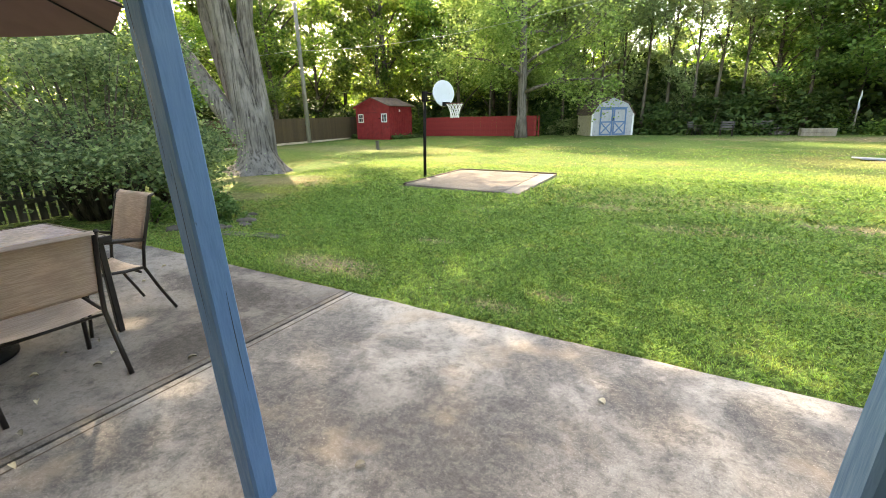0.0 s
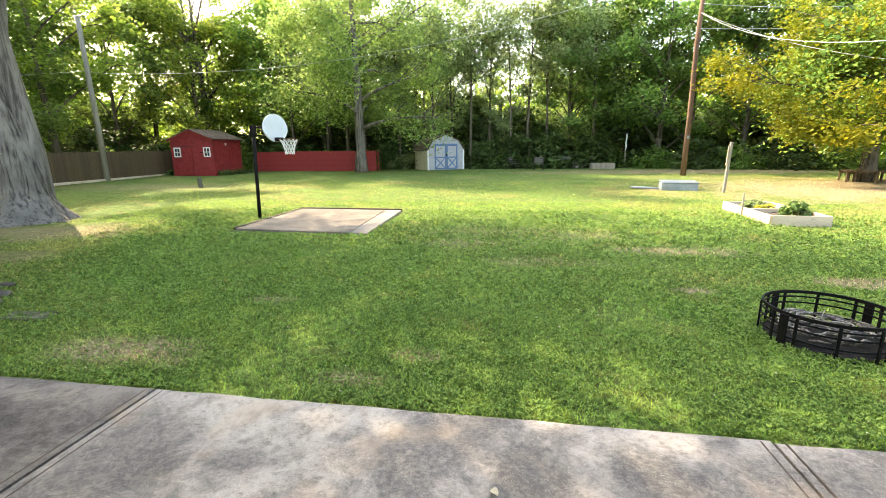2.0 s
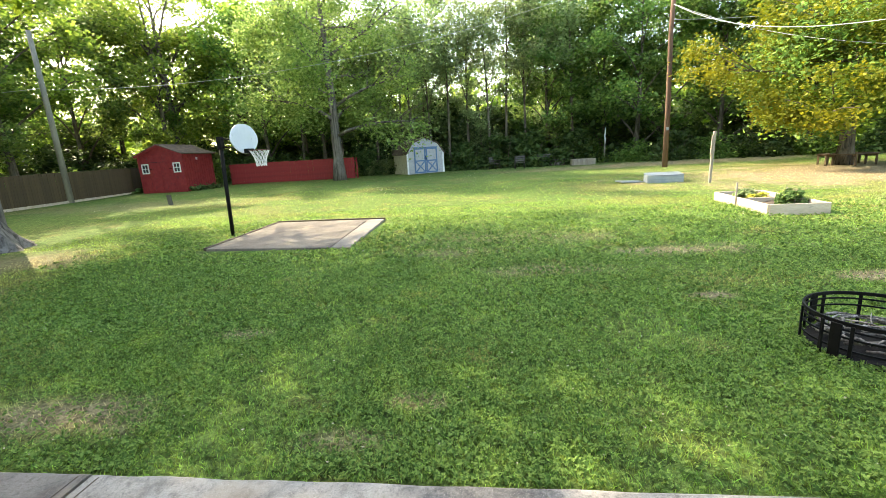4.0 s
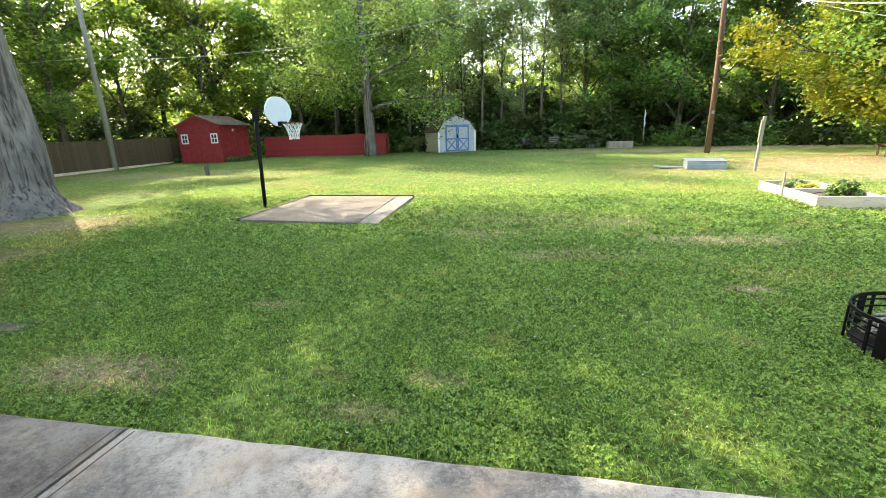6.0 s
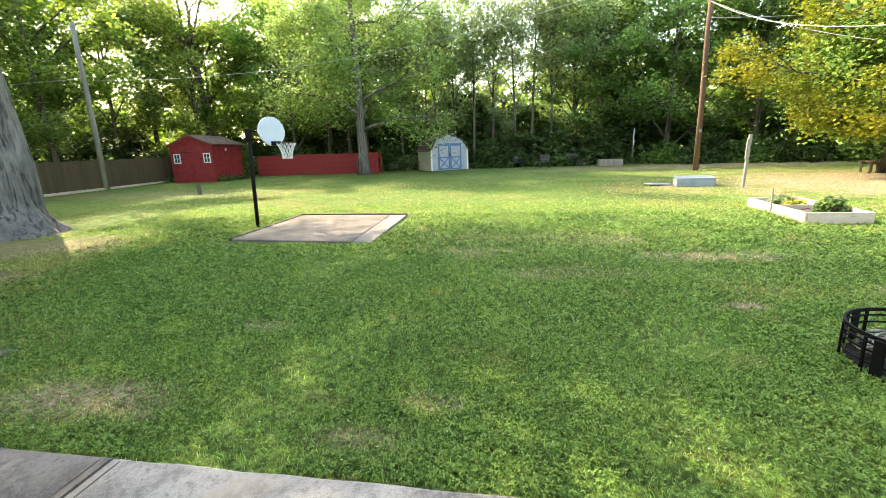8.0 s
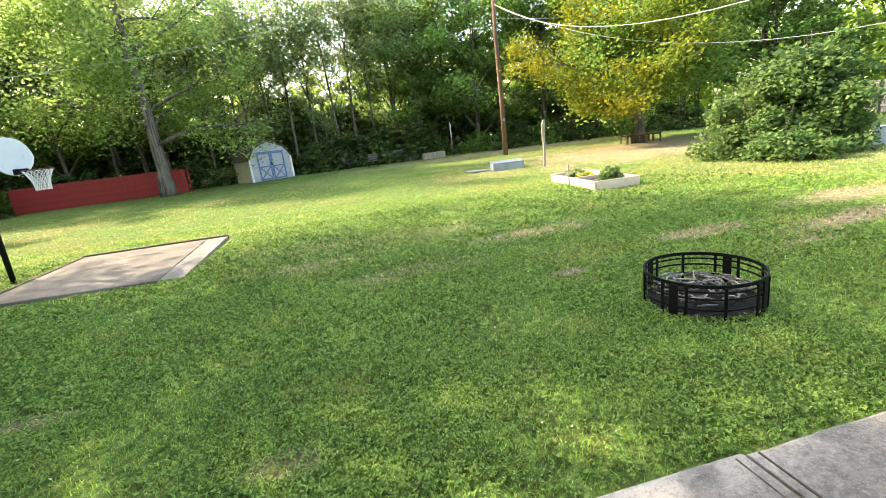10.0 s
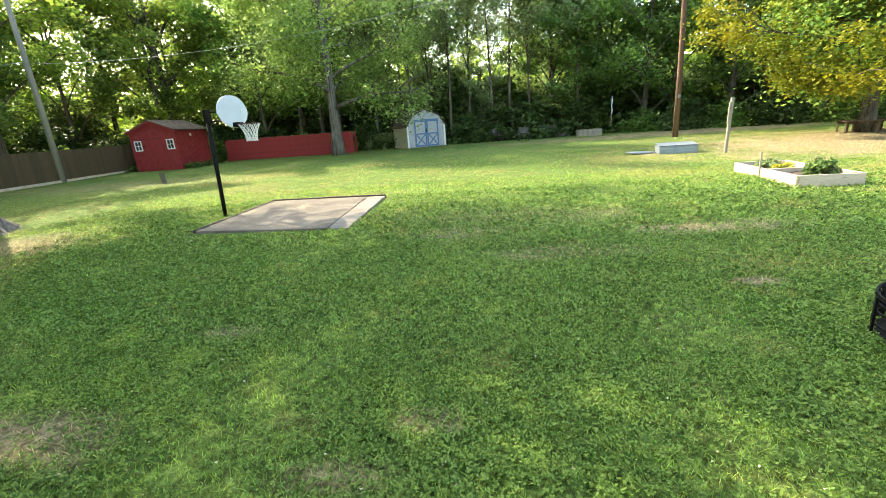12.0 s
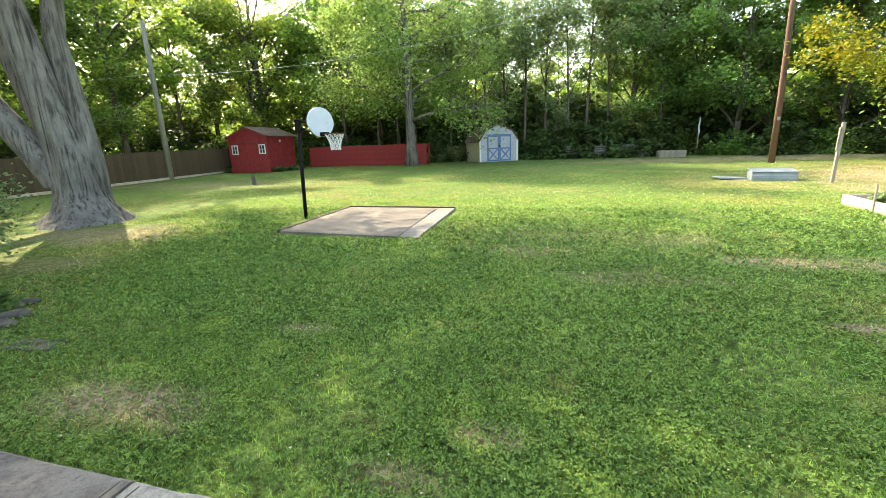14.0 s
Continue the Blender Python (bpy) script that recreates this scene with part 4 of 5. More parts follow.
board_fence("picket_fence", (-6.85, -5.0), (-6.65, 1.6), 1.35, 0.105, 0.028, 0.018, "fence_dark", "old weathered picket fence behind the shrubs", jag=0.02, rail_side=-1)
board_fence("wooden_fence", (27.6, 4.0), (29.6, 21.0), 1.62, 0.14, 0.006, 0.02, "fence_grey", "bleached grey board fence across the open lawn", jag=0.02, rail_side=1)

# ---------------------------------------------------------------- poles, wires and posts
upole = thing("utility_pole", pose(11.17, 22.34, ground_z(11.17, 22.34) - 0.02), "tall reddish-brown wooden utility pole on the lawn", "utility pole")
part("pole", tube([(0, 0, -0.3), (0.02, 0, 3), (-0.02, 0, 6.5), (0.1, 0, 10.5)], [0.14, 0.125, 0.11, 0.10], 14), "pole", upole, smooth=True)
part("sign", box(-0.06, 0.06, -0.160, -0.145, 1.9, 2.05), "galv", upole, "small metal tag")
part("crossarm", box(-0.9, 1.1, -0.22, -0.13, 9.2, 9.32, 0.01), "pole", upole)
gpole = thing("utility_pole", pose(-20.85, 19.55, ground_z(-20.85, 19.55) - 0.02, 0, 0, 0), "old grey wooden utility pole beside the brown fence", "utility pole")
part("pole", tube([(0, 0, -0.3), (-0.05, 0.05, 4), (-0.15, 0.1, 8.8)], [0.16, 0.135, 0.11], 12), "pole_grey", gpole, smooth=True)
fpole = thing("utility_pole", pose(31.25, 15.45, 0), "sunlit orange-brown wooden utility pole behind the grey fence", "utility pole")
part("pole", tube([(0, 0, -0.3), (0.05, 0.3, 9.5)], [0.18, 0.14], 12), "pole_orange", fpole, smooth=True)
fpole2 = thing("utility_pole", pose(33.8, 17.85, 0), "dark brown wooden utility pole behind the grey fence", "utility pole")
part("pole", tube([(0, 0, -0.3), (0.3, -0.2, 9.5)], [0.16, 0.13], 12), "pole", fpole2, smooth=True)


def cable(a, b, sag, r, label):
    a, b = Vector(a), Vector(b)
    mid = a.lerp(b, 0.5)
    pts = []
    for i in range(25):
        f = i / 24
        p = a.lerp(b, f)
        p.z -= sag * 4 * f * (1 - f)
        pts.append(p - mid)
    solo("overhead_cable", tube(pts, r, 5), "wire", Matrix.Translation(mid), label, "cable", "overhead cables", smooth=True)


cable((11.15, 22.2, 7.9), (24.0, 2.0, 5.0), 3.0, 0.012, "pale overhead cable from the utility pole")
cable((11.2, 22.2, 8.3), (31.25, 15.7, 8.6), 1.3, 0.013, "pale overhead cable from the utility pole")
cable((11.15, 22.2, 7.9), (12.0, -5.0, 5.0), 2.7, 0.012, "pale overhead cable towards the house")
cable((-21.0, 19.65, 6.0), (11.2, 22.4, 10.0), 1.5, 0.010, "pale overhead cable across the yard")
cable((11.2, 22.2, 8.9), (38.0, 12.0, 9.4), 1.5, 0.012, "pale overhead cable from the utility pole")
cable((11.2, 22.2, 7.2), (34.0, 17.7, 7.6), 0.8, 0.012, "pale overhead cable from the utility pole")
cable((-21.0, 19.65, 6.1), (-34.0, 8.0, 6.0), 0.8, 0.014, "pale overhead cable beyond the fence")

cl = thing("clothesline_post", pose(9.67, 14.28, -0.03, 0, 1.8, 0), "bleached grey wooden clothesline post on the lawn", "post")
part("post", box(-0.04, 0.04, -0.045, 0.045, -0.2, 1.75, 0.008), "grey_wood", cl)
part("board", box(-0.072, -0.042, -0.03, 0.03, 0.95, 1.62, 0.004), "grey_wood", cl)
tp = thing("clothesline_post", pose(10.6, 32.4, 0.17), "thin grey post with a pale cloth tied at the top", "post")
part("post", box(-0.04, 0.04, -0.04, 0.04, -0.2, 2.45, 0.006), "grey_wood", tp)
rag = tube([(0, -0.05, 2.5), (0.02, -0.07, 2.2), (-0.03, -0.06, 1.9), (0.02, -0.06, 1.55), (0, -0.06, 1.3)], [0.02, 0.05, 0.045, 0.06, 0.02], 9, wobble=0.6)
part("cloth", rag, "board", tp, "pale crumpled cloth", smooth=True)
st = thing("fence_stub", pose(-11.85, 15.7, ground_z(-11.85, 15.7), 0, -4, 10), "short dark weathered post stub in the lawn", "post")
part("post", box(-0.075, 0.075, -0.06, 0.06, -0.2, 0.44, 0.012), "fence_dark", st)
part("cap", box(-0.085, 0.085, -0.07, 0.07, 0.441, 0.458, 0.006), "fence_dark", st)

# ---------------------------------------------------------------- fire ring
ring = thing("fire_ring", pose(4.915, 1.495, ground_z(4.95, 1.53) - 0.01), "round black steel fire ring with openwork bands, on the lawn", "fire pit")
RR = 0.436


def hoop_band(z0, z1, r, t=0.004, n=48):
    bm = bmesh.new()
    rows = []
    for i in range(n):
        a = 2 * math.pi * i / n
        c, s = math.cos(a), math.sin(a)
        rows.append([bm.verts.new((q * c, q * s, z)) for q, z in ((r - t, z0), (r + t, z0), (r + t, z1), (r - t, z1))])
    for i in range(n):
        a, b = rows[i], rows[(i + 1) % n]
        for k in range(4):
            bm.faces.new((a[k], a[(k + 1) % 4], b[(k + 1) % 4], b[k]))
    return bm


part("top_rim", hoop_band(0.278, 0.305, RR, 0.006), "black_steel", ring, smooth=False)
part("bottom_rim", hoop_band(0.0, 0.028, RR, 0.008), "black_steel", ring)
for z in (0.10, 0.185, 0.24):
    part("band", hoop_band(z, z + 0.013, RR, 0.004), "black_steel", ring)
upright = as_mesh("upright", box(-0.011, 0.011, -0.007, 0.007, 0.0, 0.285, 0.002), "black_steel")
plate = as_mesh("plate", box(-0.034, 0.034, -0.007, 0.007, 0.0, 0.285, 0.002), "black_steel")
for k in range(4):
    for da in (-12, 0, 12, 45):
        a = radians(k * 90 + da + 22)
        part("plate" if da == 0 else "upright", plate if da == 0 else upright, "black_steel", ring, m=pose((RR + 0.008) * math.cos(a), (RR + 0.008) * math.sin(a), 0, 0, 0, math.degrees(a) + 90))
ashes = bmesh.new()
bmesh.ops.create_circle(ashes, cap_ends=True, segments=40, radius=RR - 0.02)
bmesh.ops.subdivide_edges(ashes, edges=ashes.edges[:], cuts=3, use_grid_fill=True)
bmesh.ops.triangulate(ashes, faces=ashes.faces[:])
for vv in ashes.verts:
    vv.co.z = 0.03 + 0.02 * noise.noise(vv.co * 7) + 0.02 * max(0, 1 - vv.co.length / RR)
solo("ash_bed", ashes, "ash", pose(4.915, 1.495, ground_z(4.95, 1.53)), "grey ash and cinders inside the fire ring", "ash")
lr = random.Random(5)
for i in range(64):
    a, r = lr.uniform(0, 6.28), 0.37 * lr.random() ** 0.5
    ln = lr.uniform(0.09, 0.24) * (1.0 if r < 0.18 else 0.6)
    cx, cy = 4.915 + r * math.cos(a), 1.495 + r * math.sin(a)
    cz = 0.045 + 0.05 * lr.random() * (1 - 0.6 * r / 0.37) + 0.0004 * i
    bow = lr.uniform(-0.07, 0.07)
    pts = [(-ln, 0, 0), (-ln * 0.5, bow * 0.8, 0.012), (0, bow + 0.01, 0.016), (ln * 0.5, bow * 0.7, 0.010), (ln, 0, 0)]
    rad = lr.uniform(0.005, 0.013)
    solo("burnt_stick", tube(pts, [rad, rad, rad * 0.95, rad * 0.85, rad * 0.55], 6), "log", pose(cx, cy, cz, lr.uniform(-8, 8), lr.uniform(-10, 10), lr.uniform(0, 180) if r < 0.18 else math.degrees(a) + 90 + lr.uniform(-14, 14)), "bleached half-burnt stick in the fire ring", "stick", "sticks in the fire ring", smooth=True)

# ---------------------------------------------------------------- planter and other low boxes
PL = pose(8.15, 8.52, ground_z(8.1, 8.5) - 0.01, 0, 0, -5)
planter = thing("raised_bed", PL, "low raised garden bed of pale new boards", "planter")
PW, PD = 0.52, 1.28
for s in (-1, 1):
    part("side_board", box(s * PW - 0.02, s * PW + 0.02, -PD, PD, -0.05, 0.22, 0.004), "raw_wood", planter)
    part("end_board", box(-PW + 0.021, PW - 0.021, s * PD - 0.02, s * PD + 0.02, -0.05, 0.22, 0.004), "raw_wood", planter)
part("divider", box(-PW + 0.021, PW - 0.021, -0.02, 0.02, -0.05, 0.20, 0.004), "raw_wood", planter)
for x, y, h in ((-PW - 0.03, 0.05, 0.55), (PW - 0.2, -0.2, 0.42)):
    part("stake", box(x - 0.015, x + 0.015, y - 0.015, y + 0.015, -0.1, h, 0.003), "grey_wood", planter)
soil = bmesh.new()
bmesh.ops.create_grid(soil, x_segments=18, y_segments=36, size=1.0, matrix=Matrix.Diagonal((PW - 0.022, PD - 0.022, 1, 1)))
for vv in soil.verts:
    vv.co.z = 0.11 + 0.05 * noise.noise(vv.co * 5)
part("soil", soil, "soil", planter, "dark garden soil")
for x, y, mat, c, s, h, lab in ((0.10, -0.85, "leaf_bush", 900, 0.07, 0.42, "leafy green vegetable plant in the raised bed"), (0.28, -0.45, "leaf_bush", 500, 0.07, 0.34, "leafy green vegetable plant in the raised bed"),
                                (-0.15, 0.75, "leaf_grey", 500, 0.09, 0.22, "trailing squash plant in the raised bed"), (0.1, 1.0, "leaf_grey", 400, 0.09, 0.2, "trailing squash plant in the raised bed"), (0.05, 0.35, "yellow_veg", 350, 0.08, 0.18, "yellowing vegetable plant in the raised bed")):
    shrub("garden_plant", PL @ pose(x, y, 0.12), lab, int(c + x * 10), 0.24, 0.26, h, mat, c, s, 6, "plant", "raised bed plants", 0.2)

cold = thing("cold_frame", pose(8.50, 15.28, ground_z(8.4, 15.3) - 0.005, 0, 0, -8), "low grey galvanised sheet-metal box on the lawn", "metal box")
part("front", box(-0.60, 0.60, -0.36, -0.345, 0.0, 0.26, 0.003), "galv", cold)
part("back", box(-0.60, 0.60, 0.345, 0.36, 0.0, 0.32, 0.003), "galv", cold)
for s in (-1, 1):
    part("end", box(s * 0.60 - 0.008, s * 0.60 + 0.008, -0.344, 0.344, 0, 0.28, 0.003), "galv", cold)
for z in (0.08, 0.16, 0.24):
    part("rib", tube([(-0.60, -0.366, z), (0.60, -0.366, z)], 0.012, 6), "galv", cold, smooth=True)
part("lid", box(-0.62, 0.62, -0.38, 0.38, -0.008, 0.008, 0.003), "galv", cold, m=pose(0, 0, 0.31, 4.6, 0, 0))
solo("metal_sheet", box(-0.45, 0.45, -0.3, 0.3, 0.0, 0.05, 0.01), "galv", pose(7.45, 15.7, ground_z(7.45, 15.7) + 0.01, 0, 3, 12), "flat pale sheet lying in the grass", "metal sheet")
bed = thing("raised_bed", pose(8.6, 30.3, 0.16), "far raised bed of pale grey boards at the wood edge", "planter")
for x0, x1, y0, y1 in ((-0.75, 0.75, -0.42, -0.38), (-0.75, 0.75, 0.38, 0.42), (-0.79, -0.75, -0.42, 0.42), (0.75, 0.79, -0.42, 0.42)):
    part("board", box(x0, x1, y0, y1, 0, 0.21, 0.004), "grey_wood", bed)
    part("board", box(x0, x1, y0, y1, 0.215, 0.43, 0.004), "grey_wood", bed)
part("soil", box(-0.74, 0.74, -0.37, 0.37, 0, 0.36), "soil", bed)


def lawn_seat(m, label, width, group):
    ob = thing("garden_bench", m, label, "bench", group)
    for s in (-1, 1):
        x = s * (width / 2 - 0.04)
        part("leg", tube([(x, -0.28, 0), (x, -0.24, 0.42)], 0.022, 6), "chair_frame", ob)
        part("leg", tube([(x, 0.32, 0), (x, 0.20, 0.42), (x, 0.34, 0.90)], 0.022, 6), "chair_frame", ob)
        part("armrest", tube([(x, -0.28, 0.62), (x, 0.24, 0.64)], 0.025, 6), "chair_frame", ob)
        part("arm_post", tube([(x, -0.26, 0.40), (x, -0.27, 0.62)], 0.02, 6), "chair_frame", ob)
    for i in range(4):
        part("seat_slat", box(-width / 2, width / 2, -0.26 + i * 0.12, -0.16 + i * 0.12, 0.415, 0.44, 0.004), "fence_dark", ob)
    for i in range(3):
        part("back_slat", box(-width / 2, width / 2, -0.012, 0.012, 0.0, 0.10, 0.004), "fence_dark", ob, m=pose(0, 0.235 + i * 0.045, 0.52 + i * 0.135, -16, 0, 0))
    return ob


lawn_seat(pose(2.4, 30.5, 0.16, 0, 0, 60), "dark garden armchair facing along the wood edge", 0.65, "garden seats")
lawn_seat(pose(4.1, 29.0, 0.16, 0, 0, -8), "dark garden armchair at the wood edge", 0.7, "garden seats")
lawn_seat(pose(6.2, 31.2, 0.16, 0, 0, 25), "dark garden bench beside the log pile", 1.2, "garden seats")
for i in range(14):
    row = 0 if i < 6 else (1 if i < 11 else 2)
    k = (i, i - 6, i - 11)[row]
    solo("log", tube([(-0.55, 0, 0), (0, 0.01, 0.005), (0.5, 0, 0)], [0.085, 0.09, 0.08], 9), "bark", pose(7.0 + 0.01 * i, 31.3 + (k + row * 0.5) * 0.17, 0.25 + row * 0.15, 0, 0, 4 - i % 3 * 3), "split brown log in a low pile", "log", "log pile", smooth=True)

# bench under the golden tree, white cabinet by the bush
pt = thing("tree_bench", pose(17.0, 18.5, ground_z(17.0, 18.5), 0, 0, 12), "weathered brown six-sided bench round the golden tree", "bench")
for k in range(6):
    turn = pose(0, 0, 0, 0, 0, 60 * k)
    for r0, r1 in ((0.52, 0.63), (0.65, 0.76), (0.78, 0.89)):
        w0, w1 = r0 * math.tan(radians(30)) - 0.004, r1 * math.tan(radians(30)) - 0.004
        bm = bmesh.new()
        v = [bm.verts.new((x, y, z)) for z in (0.43, 0.465) for x, y in ((-w0, -r0), (w0, -r0), (w1, -r1), (-w1, -r1))]
        for f in ((0, 1, 2, 3), (7, 6, 5, 4), (0, 4, 5, 1), (1, 5, 6, 2), (2, 6, 7, 3), (3, 7, 4, 0)):
            bm.faces.new([v[q] for q in f])
        part("seat_board", bm, "fence_brown", pt, m=turn)
    for y in (-0.55, -0.84):
        part("leg", box(-0.035, 0.035, y - 0.035, y + 0.035, -0.05, 0.429, 0.004), "fence_brown", pt, m=pose(0, 0, 0, 0, 0, 60 * k + 30) @ pose(0, y * 0.1, 0))
    part("seat_beam", box(-0.02, 0.02, -0.93, -0.55, 0.34, 0.428), "fence_brown", pt, m=pose(0, 0, 0, 0, 0, 60 * k + 30))
cab = thing("storage_box", pose(16.0, 7.45, -0.03, 0, 0, 20) @ Matrix.Diagonal((0.62, 0.62, 0.7, 1)), "white metal cabinet half hidden by the bush", "cabinet")
part("body", box(-0.32, 0.32, -0.25, 0.25, 0.0, 0.62, 0.02), "board", cab)
part("lid", box(-0.34, 0.34, -0.27, 0.27, 0.621, 0.67, 0.012), "white", cab)
part("vent", box(-0.2, 0.2, -0.258, -0.251, 0.2, 0.4), "glass", cab)

# ---------------------------------------------------------------- the great maple
maple = thing("maple_tree", pose(-10.2, 7.05, -0.16) @ Matrix.Diagonal((1.13, 1.13, 1.1, 1)), "huge old grey-barked maple with several leaning stems", "tree")


def stem(path, radii, name, sides=22, flare=0.0):
    """A thick stem with ridged bark and, where it meets the ground, spreading roots."""
    bm = bmesh.new()
    fine_p, fine_r = [], []
    k = 5
    for i in range(len(path) - 1):
        for j in range(k):
            f = j / k
            fine_p.append(Vector(path[i]).lerp(Vector(path[i + 1]), f))
            fine_r.append(radii[i] * (1 - f) + radii[i + 1] * f)
    fine_p.append(Vector(path[-1])), fine_r.append(radii[-1])
    rings = []
    for p, r in zip(fine_p, fine_r):
        ring = []
        for s in range(sides):
            a = 2 * math.pi * s / sides
            q = r * (1 + 0.07 * noise.noise(Vector((math.cos(a) * 2.2, math.sin(a) * 2.2, p.z * 0.5))) + 0.035 * noise.noise(Vector((math.cos(a) * 9, math.sin(a) * 9, p.z * 0.7))))
            if flare:
                low = max(0.0, 1 - p.z / 0.9) ** 2.2
                q *= 1 + low * flare * (0.35 + 0.65 * max(0, math.cos(3.5 * a + 0.6)) + 0.3 * max(0, math.cos(5 * a + 2)))
            ring.append(bm.verts.new(p + Vector((math.cos(a) * q, math.sin(a) * q, 0))))
        rings.append(ring)
    for a, b in zip(rings, rings[1:]):
        for s in range(sides):
            bm.faces.new((a[s], a[(s + 1) % sides], b[(s + 1) % sides], b[s]))
    bm.faces.new(rings[-1])
    part(name, bm, "bark", maple, smooth=True)


stem([(0, 0, -0.1), (0.02, 0.0, 0.25), (0.0, 0, 0.7), (-0.03, -0.02, 1.4), (-0.12, -0.10, 2.3), (-0.26, -0.21, 3.6), (-0.48, -0.38, 5.5), (-0.85, -0.55, 8.0), (-1.1, -0.4, 11)],
     [0.64, 0.57, 0.50, 0.44, 0.365, 0.315, 0.28, 0.23, 0.14], "trunk", 34, 1.0)
stem([(0.08, 0.24, 0.4), (0.11, 0.28, 1.6), (0.05, 0.27, 2.6), (-0.06, 0.24, 4.2), (-0.05, 0.6, 6.5), (0.3, 1.5, 9.5)], [0.34, 0.28, 0.24, 0.21, 0.19, 0.12], "limb", 18)
stem([(-0.20, -0.18, 0.9), (-0.42, -0.33, 1.5), (-0.78, -0.58, 2.3), (-1.35, -0.95, 3.5), (-2.3, -1.4, 5.4), (-3.4, -1.8, 7.8)], [0.34, 0.33, 0.30, 0.27, 0.22, 0.10], "limb", 18)
stem([(-0.35, 0.15, 0.6), (-0.62, 0.10, 1.6), (-0.95, 0.02, 2.8), (-1.35, -0.05, 4.4), (-1.7, 0.1, 6.6), (-2.0, 0.4, 9.0)], [0.20, 0.19, 0.17, 0.15, 0.12, 0.07], "limb", 14)
mrng = random.Random(3)
mspots = []
for i in range(34):
    s = mrng.choice(((-1.0, -0.6, 7.5), (-0.15, 1.0, 6.5), (0.2, 1.4, 9.0), (-3.0, -1.6, 5.2), (-3.6, -1.8, 7.0), (-1.1, -0.5, 9.5), (-0.75, -0.5, 5.8)))
    mb = bmesh.new()
    a = i * 2.399
    reach = mrng.uniform(3.2, 7.5)
    pts = []
    for k in range(6):
        g = k / 5
        pts.append(Vector(s) + Vector((math.cos(a + 0.4 * g) * reach * g, math.sin(a + 0.4 * g) * reach * g, reach * mrng.uniform(0.55, 0.7) * g - 0.10 * reach * g ** 3)))
    tube(pts, [0.10 * (1 - 0.85 * k / 5) for k in range(6)], 5, mb)
    mspots += [(pts[k], 0.95) for k in (2, 3, 4, 5)]
    for j in range(5):
        p = pts[mrng.randint(2, 5)]
        e = p + Vector((mrng.uniform(-1.8, 1.8), mrng.uniform(-1.8, 1.8), mrng.uniform(-0.9, 1.2)))
        tube([p, e], [0.03, 0.008], 4, mb)
        mspots.append((e, 0.8))
    part("branch", mb, "bark", maple, smooth=True)
# unseen eastern boughs, added to block the sun right of the fire ring
for i in range(6):
    mb = bmesh.new()
    a = 0.05 + 0.13 * i
    reach = mrng.uniform(4.6, 6.4)
    pts = [Vector((0.3, 1.5, 9.3)) + Vector((math.cos(a) * reach * g, math.sin(a) * reach * g, 1.3 * g - 0.9 * g ** 3)) for g in (0, 0.2, 0.4, 0.6, 0.8, 1)]
    tube(pts, [0.10 * (1 - 0.85 * k / 5) for k in range(6)], 5, mb)
    mspots += [(pts[k], 1.0) for k in (2, 3, 3, 4, 4, 5, 5)]
    part("branch", mb, "bark", maple, smooth=True)
part("crown", quads("crown", foliage(31, mspots, 35000, 0.20, 0.4, patchy=1.4), "leaf_maple"), "leaf_maple", maple)

# ---------------------------------------------------------------- trees of the yard
tree("shade_tree", pose(-8.0, 27.0, 0.15), "tall airy light-green tree with a straight grey trunk", 12, 15.5, 3.0, 5.6, 0.36, "leaf_shade", 42000, 0.165, "bark", 18, 8, (-0.5, 0), 0.35, drop=1.5, tight=0.64)
golden = tree("golden_tree", pose(17.0, 18.5, 0.04), "broad tree turning golden yellow above bare dry soil", 4, 7.4, 2.0, 4.5, 0.29, "leaf_gold", 44000, 0.14, "bark_dark", 21, 7, (0.2, 0.1), 0.24, drop=0.35, tight=0.50)
t2, l2, s2 = grow(41, 7.4, 1.5, 3.6, 0.08, 12, 5, (0.2, 0.1), 0.3)
t2.free()
for b in l2:
    b.free()
part("inner_crown", quads("inner_crown", foliage(17, s2, 9000, 0.17, 0.4), "leaf_mid"), "leaf_mid", golden, "still green inner leaves")

# woodland round the yard: four kinds, built once and set out again and again
kinds = [
    tree("woodland_tree", pose(-24.5, 20.0, 0.1), "airy light-green woodland tree beyond the fence", 21, 15, 1.4, 4.4, 0.22, "leaf_light", 11500, 0.245, limbs=13, twigs=7, rise=0.8, tight=0.66, group="woodland trees"),
    tree("woodland_tree", pose(-14.0, 36.0, 0.17), "mid-green woodland tree with several thin limbs", 22, 14, 0.9, 3.8, 0.18, "leaf_mid", 9500, 0.245, limbs=14, twigs=7, rise=0.95, tight=0.66, group="woodland trees"),
    tree("woodland_tree", pose(7.2, 38.0, 0.17), "dense dark-green woodland tree at the yard edge", 23, 14, 0.6, 3.7, 0.2, "leaf_dark", 10500, 0.255, limbs=17, twigs=7, rise=0.95, tight=0.74, group="woodland trees"),
    tree("woodland_tree", pose(-3.5, 36.5, 0.17), "slender grey-green woodland tree with thin crown", 24, 13, 1.0, 2.9, 0.13, "leaf_grey", 6500, 0.20, limbs=14, twigs=6, rise=1.0, tight=0.72, group="woodland trees"),
    tree("woodland_tree", pose(13.0, 33.0, 0.17), "bright green broad-leaved woodland tree", 25, 13.5, 0.6, 3.9, 0.2, "leaf_mid", 10000, 0.265, limbs=16, twigs=7, rise=0.9, tight=0.68, group="woodland trees"),
]
